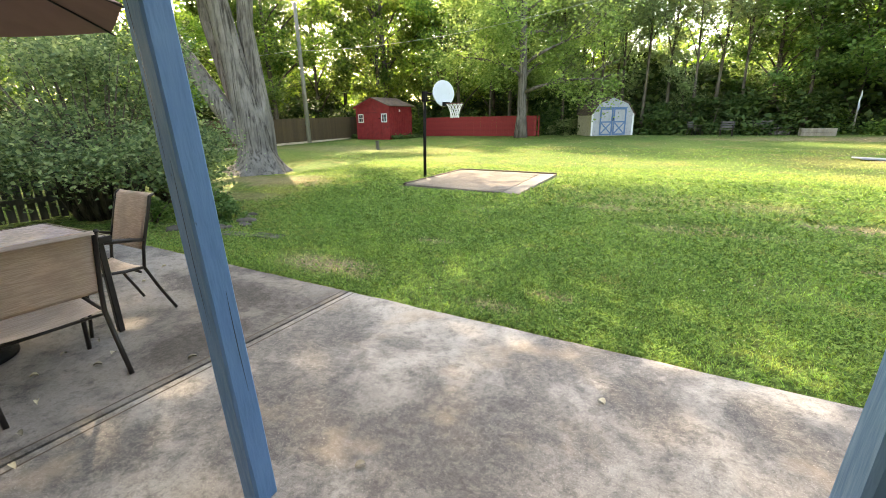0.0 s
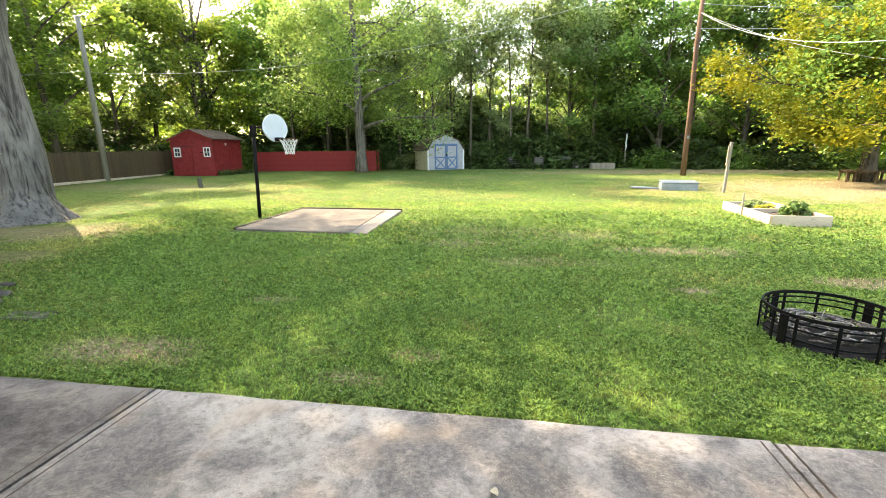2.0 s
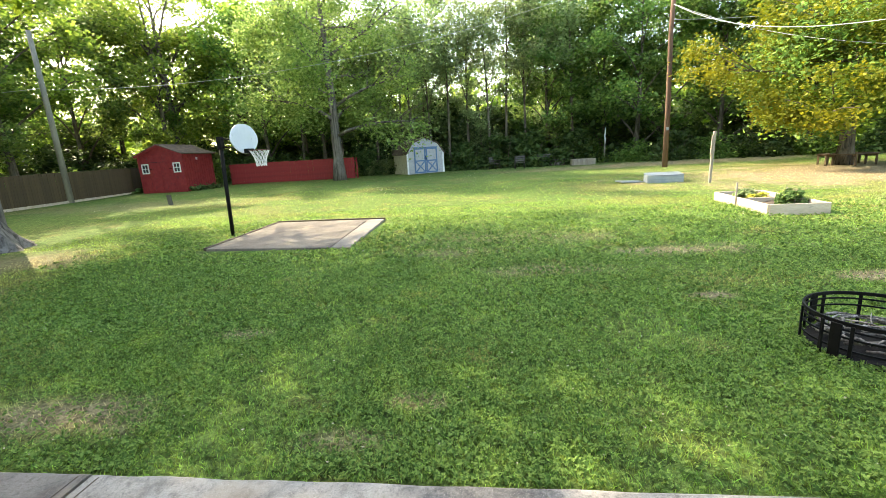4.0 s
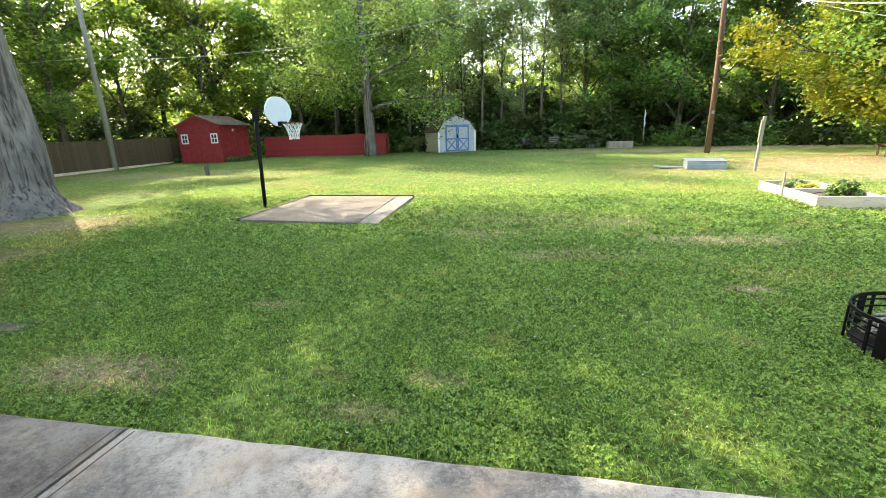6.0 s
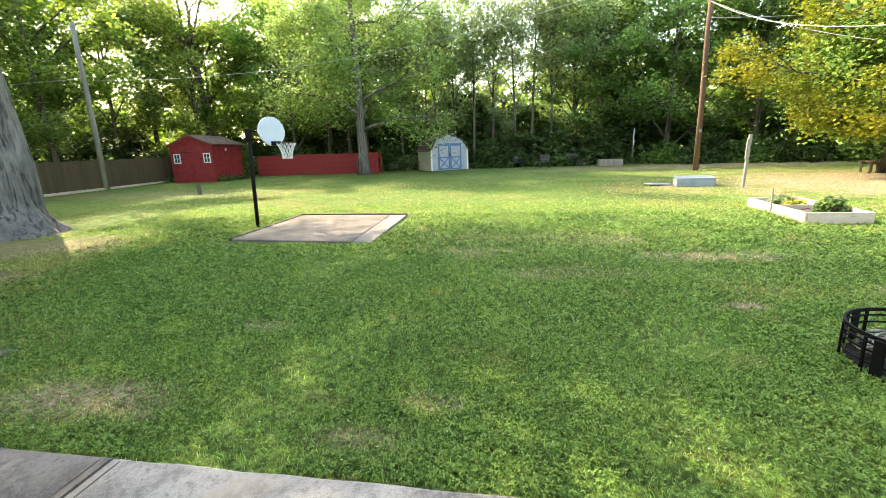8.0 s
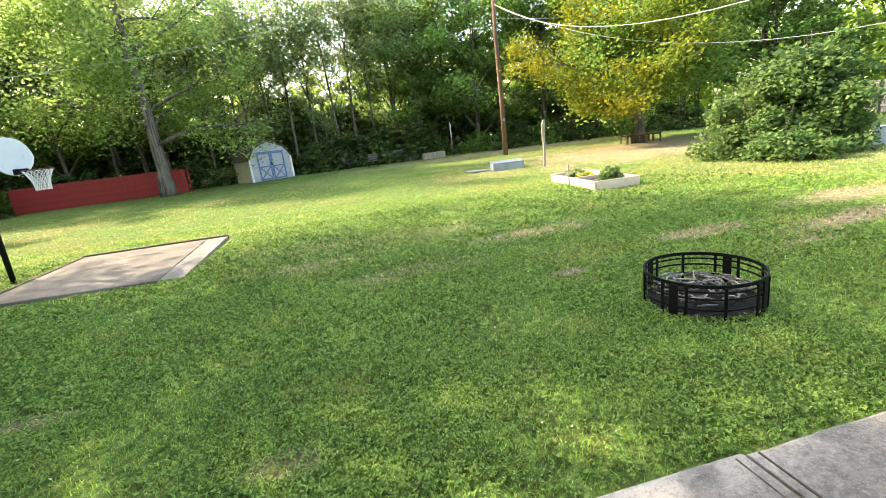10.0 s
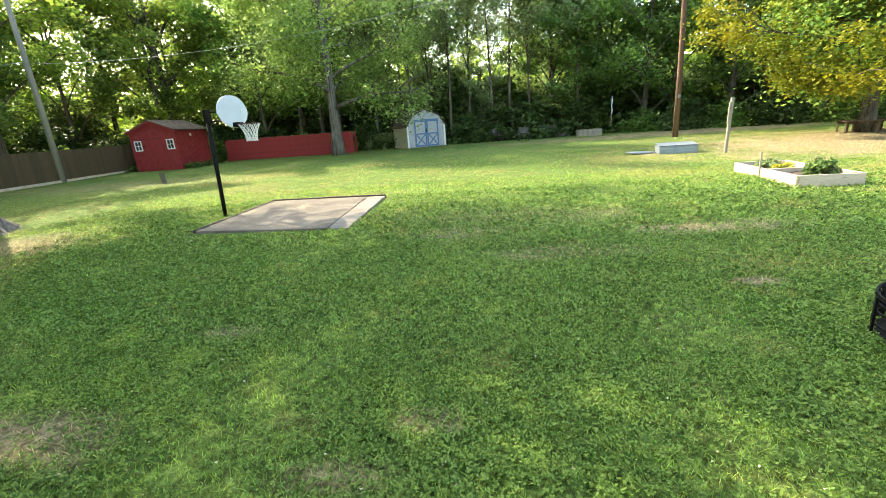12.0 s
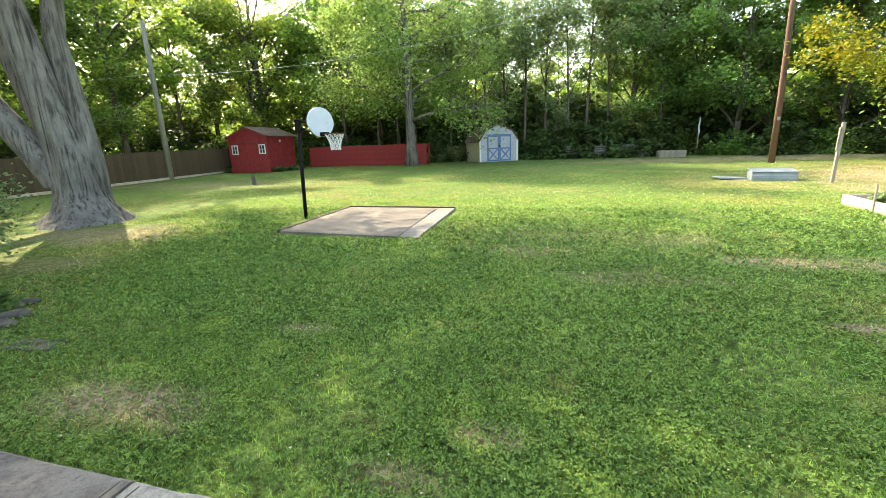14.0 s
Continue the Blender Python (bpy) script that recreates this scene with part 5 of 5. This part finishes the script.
kinds.append(tree("woodland_tree", pose(-4.2, 33.2, 0.17), "slender grey-stemmed young tree with a thin crown", 26, 13, 4.5, 2.4, 0.12, "leaf_grey", 4600, 0.18, "bark_dark", limbs=9, twigs=5, rise=1.7, group="woodland trees"))
tree("woodland_tree", pose(-24.0, 33.0, 0.17), "tall forked woodland tree with dark spreading limbs", 33, 17.5, 3.4, 5.6, 0.36, "leaf_light", 15000, 0.20, "bark_dark", limbs=11, twigs=8, rise=1.5, group="woodland trees", tight=0.55)


def spruce(m, label, seed, height, spread):
    """A straight trunk with whorls of drooping boughs, each hung with needles."""
    rng = np.random.default_rng(seed)
    ob = thing("spruce_tree", m, label, "tree", "spruces")
    part("trunk", tube([(0, 0, -0.1), (0.03, 0, height * 0.5), (0, 0, height)], [0.22, 0.14, 0.02], 8), "bark_dark", ob, smooth=True)
    boughs, needles = bmesh.new(), []
    z = 0.9
    while z < height - 0.3:
        reach = spread * (1 - z / height) ** 0.8 + 0.15
        for k in range(7):
            a = 2 * math.pi * k / 7 + z * 1.7 + rng.uniform(-0.2, 0.2)
            r = reach * rng.uniform(0.75, 1.1)
            pts = [Vector((math.cos(a) * r * f, math.sin(a) * r * f, z - 0.28 * r * f + 0.16 * r * f * f)) for f in (0.02, 0.35, 0.7, 1.0)]
            tube(pts, [0.035, 0.025, 0.015, 0.006], 4, boughs)
            n = int(16 + 26 * r)
            f = rng.random(n) ** 0.7
            c = np.stack([np.cos(a) * r * f, np.sin(a) * r * f, z - 0.28 * r * f + 0.16 * r * f * f - 0.10 * rng.random(n)], 1)
            needles.append(c + rng.normal(size=(n, 3)) * (0.13, 0.13, 0.05))
        z += 0.42
    part("bough", boughs, "bark_dark", ob, smooth=True)
    part("crown", quads("crown", leaves(rng, np.concatenate(needles), 0.34, 0.3, 0.22), "leaf_under"), "leaf_under", ob)


spruce(pose(41.5, 20.2, 0), "dark green spruce beyond the grey fence", 5, 10.5, 3.0)
spruce(pose(45.0, 16.5, 0), "tall dark spruce beyond the grey fence", 6, 12.0, 3.2)
# x, y, which kind, size
PLACES = ((-7.0, 33.0, 5, 1.0), (-5.9, 34.4, 5, 1.1), (-2.6, 34.0, 5, 0.95), (-1.2, 33.0, 5, 1.05), (0.6, 33.6, 5, 1.1), (2.0, 33.0, 5, 1.0), (3.4, 34.0, 5, 1.15), (5.0, 33.5, 5, 0.95), (-10.5, 34.5, 5, 1.1), (-13, 33.0, 5, 1.0), (8.4, 33.6, 5, 1.1), (30.5, 24.0, 2, 0.95), (38.5, 22.0, 4, 0.95), (41.0, 16.0, 2, 0.85), (39, 9.5, 4, 0.8), (-24, 17, 1, 0.8), (-29.5, 21, 1, 1.1), (-31, 12, 1, 1.1), (-25.5, 35.5, 1, 1.05), (-18, 39, 1, 1.1), (-25, 12, 0, 0.9), (-27, 27, 1, 1.0), (-23.5, 31, 0, 1.0), (-30, 34, 0, 1.1), (-28, 5, 1, 0.95), (-33, 17, 0, 1.15), (-32, 26, 1, 1.1), (-26, -2, 1, 1.0),
          (-19, 35, 0, 1.05), (-16, 33, 1, 0.95), (-21.5, 40, 1, 1.1), (-11.5, 33.5, 1, 0.9), (-12, 40, 0, 1.15), (-8.5, 36, 3, 1.05), (-6.5, 38.5, 0, 0.8), (-5, 34.5, 3, 0.95),
          (-3.2, 39, 3, 0.82), (0.2, 38, 3, 0.66), (1.4, 34.2, 3, 0.58), (5.5, 39, 3, 0.7), (6.8, 35, 2, 0.92), (9.3, 37, 2, 1.05), (10.8, 34.6, 4, 0.85),
          (15.8, 35, 2, 1.0), (18.6, 32.5, 4, 0.95), (21.5, 34, 2, 1.1), (22, 28.5, 1, 0.95), (25, 31, 2, 1.0), (26, 26, 4, 0.85),
          (29, 28, 1, 1.0), (31, 23.5, 2, 0.85), (35, 25, 1, 1.0), (43, 19.5, 0, 0.9), (38, 6, 1, 0.9), (36, -3, 1, 1.0),
          (-13, -9, 1, 1.0), (-20, -8, 0, 1.0), (-16.5, 3.5, 1, 0.72), (-14.5, -1.5, 0, 0.8))
for n_, (x, y, k, s) in enumerate(PLACES):
    o = copy_thing(kinds[k], pose(x, y, 0.17 if y > 25 else -0.03, 0, 0, (n_ * 137.5) % 360))
    o.scale = (s, s, s * (0.94 + 0.14 * ((n_ * 7) % 5) / 4))

# undergrowth at the wood's edge
under = [
    shrub("undergrowth_bush", pose(-9.5, 31.2, 0.15), "dark undergrowth bush at the wood edge", 51, 1.7, 1.3, 1.7, "leaf_mid", 2500, 0.195, 6, group="undergrowth", hollow=0.3),
    # this bush's dark leaf colour holds the shade of the wood
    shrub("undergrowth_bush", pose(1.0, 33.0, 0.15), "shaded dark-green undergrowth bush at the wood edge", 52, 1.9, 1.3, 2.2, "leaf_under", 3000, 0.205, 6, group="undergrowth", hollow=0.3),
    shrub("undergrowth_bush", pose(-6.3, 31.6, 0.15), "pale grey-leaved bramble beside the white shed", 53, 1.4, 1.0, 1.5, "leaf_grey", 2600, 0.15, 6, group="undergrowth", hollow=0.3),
    # filler thicket, its leaves coloured for the deep shade under the trees
    shrub("undergrowth_thicket", pose(-10.6, 38.0, 0.15), "tall thicket below the trees, its leaves coloured dark for shade", 55, 2.6, 1.8, 4.4, "leaf_under", 3900, 0.30, 10, group="undergrowth", hollow=0.2, low=0.04),
]
UNDER = [(-26.5, 8, 0, 1.7), (-28, 14, 1, 1.8), (-27, 19, 0, 1.7), (-27.5, 25, 1, 1.8), (-26, 30, 0, 1.8), (-21, 34, 1, 1.7), (-17.5, 35.5, 0, 1.7), (-13, 36, 1, 1.6), (-9, 37, 0, 1.6), (-12.5, 31.5, 0, 1.1), (-15.5, 31.2, 1, 1.2), (-20, 31.5, 0, 1.3), (-24, 26, 1, 1.2), (-24, 22.5, 0, 1.2), (-23.5, 16, 1, 1.1), (-22.5, 10, 0, 1.2), (-8.0, 32.6, 1, 1.1), (-5.0, 33.6, 1, 1.2),
         (0, 32.9, 1, 1.2), (3.2, 32.8, 1, 1.4), (5.4, 33.4, 1, 1.5), (7.8, 33.2, 1, 1.5), (10, 33.6, 0, 1.1), (12.4, 31.0, 0, 1.0), (14.8, 30.2, 1, 1.1), (17, 29.4, 0, 1.1), (19.4, 28.4, 1, 1.1), (21.8, 26.8, 0, 1.1),
         (24.4, 25.0, 1, 1.1), (27, 24.0, 0, 1.1), (-2.0, 34.4, 1, 1.3), (29.6, 23.2, 1, 1.1), (33, 20.5, 0, 1.4), (34.5, 10, 1, 1.4), (34, 15, 0, 1.5), (35, 4.5, 1, 1.5)]
# rows of thickets added to close bright gaps and darken the wood
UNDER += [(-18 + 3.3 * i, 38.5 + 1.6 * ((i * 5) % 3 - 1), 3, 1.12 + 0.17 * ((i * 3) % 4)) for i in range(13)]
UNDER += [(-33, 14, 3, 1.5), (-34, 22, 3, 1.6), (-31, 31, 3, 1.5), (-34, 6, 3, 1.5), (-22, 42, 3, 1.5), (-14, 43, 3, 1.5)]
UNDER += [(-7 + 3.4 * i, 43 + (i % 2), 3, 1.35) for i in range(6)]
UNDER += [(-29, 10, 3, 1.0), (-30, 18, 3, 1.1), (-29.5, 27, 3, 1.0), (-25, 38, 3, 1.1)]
for n_, (x, y, k, s) in enumerate(UNDER):
    o = copy_thing(under[k], pose(x, y, 0.15 if y > 20 else -0.03, 0, 0, (n_ * 77) % 360))
    o.scale = (s, s, s * 0.95)

# the wood goes on behind: one mass of foliage with an uneven top
far = np.random.default_rng(8)
pts = []
for k in range(1000):
    a = far.uniform(-0.62 * math.pi, 0.62 * math.pi)
    r = far.uniform(50, 70)
    h = far.uniform(0.2, 8.5) if far.random() < 0.84 else far.uniform(7, 13)
    c = np.array([r * math.sin(a), r * math.cos(a) * 0.95, h])
    pts.append(c + far.normal(size=(60, 3)) * (1.7, 1.7, 1.2))
pts = np.concatenate(pts)
pts[:, 2] = np.maximum(pts[:, 2], 0.1)
tagged(new("far_woods", quads("far_woods", leaves(far, pts, 0.85, 0.45, 0.45), "leaf_light")), "distant green woods behind the yard", "woods", kind="stuff")

# ---------------------------------------------------------------- shrubs near the patio
shrub("lilac_shrub", pose(-6.05, 0.75, -0.03), "large dense grey-green shrub overhanging the picket fence", 61, 1.95, 1.8, 3.4, "leaf_lilac", 34000, 0.062, 40, hollow=0.35, low=0.30)
shrub("lilac_shrub", pose(-6.2, 1.95, -0.03), "large dense grey-green shrub beside the maple", 62, 1.1, 1.0, 3.2, "leaf_lilac", 15000, 0.062, 24, hollow=0.35, low=0.16)
shrub("lilac_shrub", pose(-6.6, -2.4, -0.03), "large dense grey-green shrub overhanging the picket fence", 63, 1.5, 1.9, 3.2, "leaf_lilac", 15000, 0.07, 24, hollow=0.35, low=0.3)
shrub("low_bush", pose(-3.95, 1.35, -0.03), "small rounded blue-green bush at the patio corner", 64, 0.5, 0.46, 0.58, "leaf_bush", 2600, 0.06, 10, hollow=0.25)
shrub("low_bush", pose(-4.7, 0.75, -0.03), "low dark shrub in the bed beside the patio", 65, 0.55, 0.45, 0.45, "leaf_dark", 1600, 0.06, 8, hollow=0.25)
srng = random.Random(9)
for i in range(15):
    a = -0.5 + i * 0.19
    x, y = -3.95 + 0.75 * math.cos(a - 1.0) + srng.uniform(-0.12, 0.12), 1.25 + 0.62 * math.sin(a - 1.0) + srng.uniform(-0.1, 0.1)
    bm = bmesh.new()
    bmesh.ops.create_icosphere(bm, subdivisions=2, radius=1)
    for vv in bm.verts:
        vv.co *= 1 + 0.35 * noise.noise(vv.co * 1.3 + Vector((i, 0, 0)))
    s = srng.uniform(0.05, 0.11)
    o = solo("border_stone", bm, "stone", pose(x, y, -0.02 + s * 0.2, 0, 0, srng.uniform(0, 360)) @ Matrix.Diagonal((s * 1.3, s, s * 0.55, 1)), "rough grey border stone beside the low bush", "stone", "border stones", smooth=True)
for x, y, r in ((-2.35, 1.03, 8), (-2.9, 0.9, 14)):
    solo("stepping_stone", box(-0.24, 0.24, -0.11, 0.11, -0.05, 0.03, 0.012), "stone", pose(x, y, -0.035, 0, 0, r), "flat grey stone sunk in the grass", "stone", "stepping stones")

# the big bush on the open lawn
rbush = shrub("round_bush", pose(14.4, 8.15, -0.03), "big dark round bush standing on the open lawn", 71, 1.15, 1.25, 3.35, "leaf_bush", 17000, 0.115, 30, hollow=0.4, low=0.06)
# added core of leaves, coloured dark as inner shade, blocks the sky behind
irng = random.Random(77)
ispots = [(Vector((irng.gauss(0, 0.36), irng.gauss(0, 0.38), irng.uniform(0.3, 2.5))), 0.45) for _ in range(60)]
part("inner_crown", quads("inner_crown", foliage(78, ispots, 5000, 0.17), "leaf_under"), "leaf_under", rbush, "inner leaves with shade put into their colour")
shrub("round_bush", pose(13.55, 9.0, -0.03), "paler sprawling bush grown into the big dark one", 74, 1.35, 1.3, 2.45, "leaf_bush", 10000, 0.115, 20, hollow=0.5, low=0.06)
shrub("round_bush", pose(13.3, 8.1, -0.03), "bright leafy skirt of suckers before the big bush", 72, 1.1, 1.1, 1.5, "leaf_bush", 6000, 0.10, 14, hollow=0.4, low=0.06)
shrub("low_bush", pose(12.9, 7.9, -0.03), "low bright green hosta-like growth below the bush", 73, 0.8, 1.5, 0.75, "leaf_bush", 4200, 0.11, 8, hollow=0.3)
for x, y, s in ((-20.6, 24.2, 0.55), (-16.6, 24.3, 0.5), (-16.4, 25.3, 0.6), (-16.5, 26.4, 0.6)):
    shrub("hosta", pose(x, y, 0.12), "low clump of green leaves beside the red shed", int(60 - x), s, s, 0.42, "leaf_bush", 420, 0.16, 6, "plant", "shed plants", 0.2)

# ---------------------------------------------------------------- grass, clover and litter
g = np.random.default_rng(11)
BEDS = ((-3.46, -0.36, 5.46, 8.9),)


def lawn_points(x0, x1, y0, y1, per):
    n = int((x1 - x0) * (y1 - y0) * per)
    p = np.stack([g.uniform(x0, x1, n), g.uniform(y0, y1, n)], 1)
    keep = np.ones(n, bool)
    for a, b, c, d in BEDS:
        keep &= ~((p[:, 0] > a) & (p[:, 0] < b) & (p[:, 1] > c) & (p[:, 1] < d))
    keep &= np.minimum(p[:, 0] - x0, x1 - p[:, 0]) > 1.6 * g.random(n) ** 1.5
    keep &= np.hypot(p[:, 0] - 4.915, p[:, 1] - 1.495) > 0.415
    for x, y, rx, ry, s in DRY_SPOTS:
        if rx < 2 and s > 0.55:
            d = np.hypot((p[:, 0] - x) / rx, (p[:, 1] - y) / ry) + g.normal(size=n) * 0.25
            keep &= (d > 1) | (g.random(n) > 0.8 * s)
    p = p[keep]
    return np.column_stack([p, [ground_z(x, y) for x, y in p]])


def blades(p, tall, wide):
    n = len(p)
    a = g.uniform(0, 2 * np.pi, n)
    lean = g.normal(size=(n, 2)) * 0.55
    h = (tall * g.uniform(0.45, 1.3, n))[:, None]
    side = np.stack([np.cos(a), np.sin(a), 0 * a], 1) * (wide * g.uniform(0.6, 1.4, n))[:, None]
    mid = p + np.column_stack([lean * h * 0.35, h[:, 0] * 0.55])
    tip = p + np.column_stack([lean * h * 1.0, h[:, 0] * 0.95])
    return np.stack([p - side, mid - side * 0.8, tip, mid + side * 0.8], 1)


SETS = ((-4.4, 7.6, 0.0, 1.6, 4200, 0.038, 0.0026), (-5.3, 9.0, 1.6, 3.6, 2600, 0.037, 0.0034), (-7.0, 11.5, 3.6, 6.5, 1100, 0.036, 0.005),
        (8.5, 17, 2.0, 7.5, 300, 0.04, 0.008), (-9, 13, 6.5, 11, 440, 0.036, 0.008), (-12, 16, 11, 19, 100, 0.038, 0.009), (5.5, 12, -0.0, 3.0, 800, 0.037, 0.004))
tagged(new("grass", quads("grass", np.concatenate([blades(lawn_points(*s[:5]), s[5], s[6]) for s in SETS]), "blade")), "short mown grass blades", "grass", kind="stuff")
clover = []
for x0, x1, y0, y1, per, s in ((-4.3, 7.6, 0.02, 1.8, 2900, 0.0115), (-5, 9, 1.8, 4.5, 1300, 0.0168), (-6, 11, 4.5, 9, 220, 0.028)):
    p = lawn_points(x0, x1, y0, y1, per)
    dens = np.array([noise.noise(Vector((x * 0.8, y * 0.8, 9))) for x, y, _ in p])
    p = p[dens + g.normal(size=len(p)) * 0.2 > -0.30]
    p[:, 2] += g.uniform(0.010, 0.040, len(p))
    tilt = g.normal(size=(len(p), 2)) * 0.45
    for k in range(3):
        a = 2 * np.pi * k / 3 + g.uniform(0, 0.4)
        d = np.column_stack([np.full(len(p), math.cos(a)), np.full(len(p), math.sin(a)), 0.12 + tilt @ (math.cos(a), math.sin(a))])
        e = np.column_stack([np.full(len(p), -math.sin(a)), np.full(len(p), math.cos(a)), tilt @ (-math.sin(a), math.cos(a))])
        clover.append(np.stack([p, p + s * (0.65 * d + 0.62 * e), p + s * 1.25 * d, p + s * (0.65 * d - 0.62 * e)], 1))
tagged(new("clover", quads("clover", np.concatenate(clover), "clover")), "low clover leaves in the lawn", "clover", kind="stuff")
litter = []
for x0, x1, y0, y1, per, s in ((-4, 8, 0.1, 5, 13.0, 0.016), (-9, 10, 5, 14, 7.0, 0.026), (-16, 14, 14, 26, 2.6, 0.04)):
    p = lawn_points(x0, x1, y0, y1, per)
    p[:, 2] += 0.045
    litter.append(leaves(g, p, s, 0.15))
tagged(new("lawn_litter", quads("lawn_litter", np.concatenate(litter), "dead_leaf")), "pale fallen leaves scattered over the lawn", "fallen leaves", kind="stuff")
lt = random.Random(12)
for i, (x, y) in enumerate([(1.46, -1.55), (0.16, -1.2), (-0.1, -1.36), (-0.55, -1.7), (-0.75, -1.95), (-0.62, -1.58), (-0.9, -1.75), (-0.15, -2.2), (0.1, -2.3), (-0.4, -2.05), (-2.2, -0.4), (-2.9, -0.6), (-1.9, -0.75), (2.3, -0.6), (-1.0, -2.2), (-0.9, -1.55)]):
    bm = bmesh.new()
    w, ln = lt.uniform(0.012, 0.022), lt.uniform(0.03, 0.055)
    rows = []
    for k in range(6):
        f = k / 5
        ww = w * math.sin(math.pi * (0.08 + 0.88 * f)) ** 0.7
        z = 0.012 * math.sin(3.0 * f) + 0.003
        rows.append([bm.verts.new((-ln / 2 + ln * f, -ww, z + 0.01)), bm.verts.new((-ln / 2 + ln * f, 0, z)), bm.verts.new((-ln / 2 + ln * f, ww, z + 0.012))])
    for a, b in zip(rows, rows[1:]):
        bm.faces.new((a[0], b[0], b[1], a[1])), bm.faces.new((a[1], b[1], b[2], a[2]))
    solo("fallen_leaf", bm, "dead_leaf", pose(x, y, 0.001, 0, 0, lt.uniform(0, 360)), "curled dry leaf on the concrete", "leaf", "leaves on the patio", smooth=True)
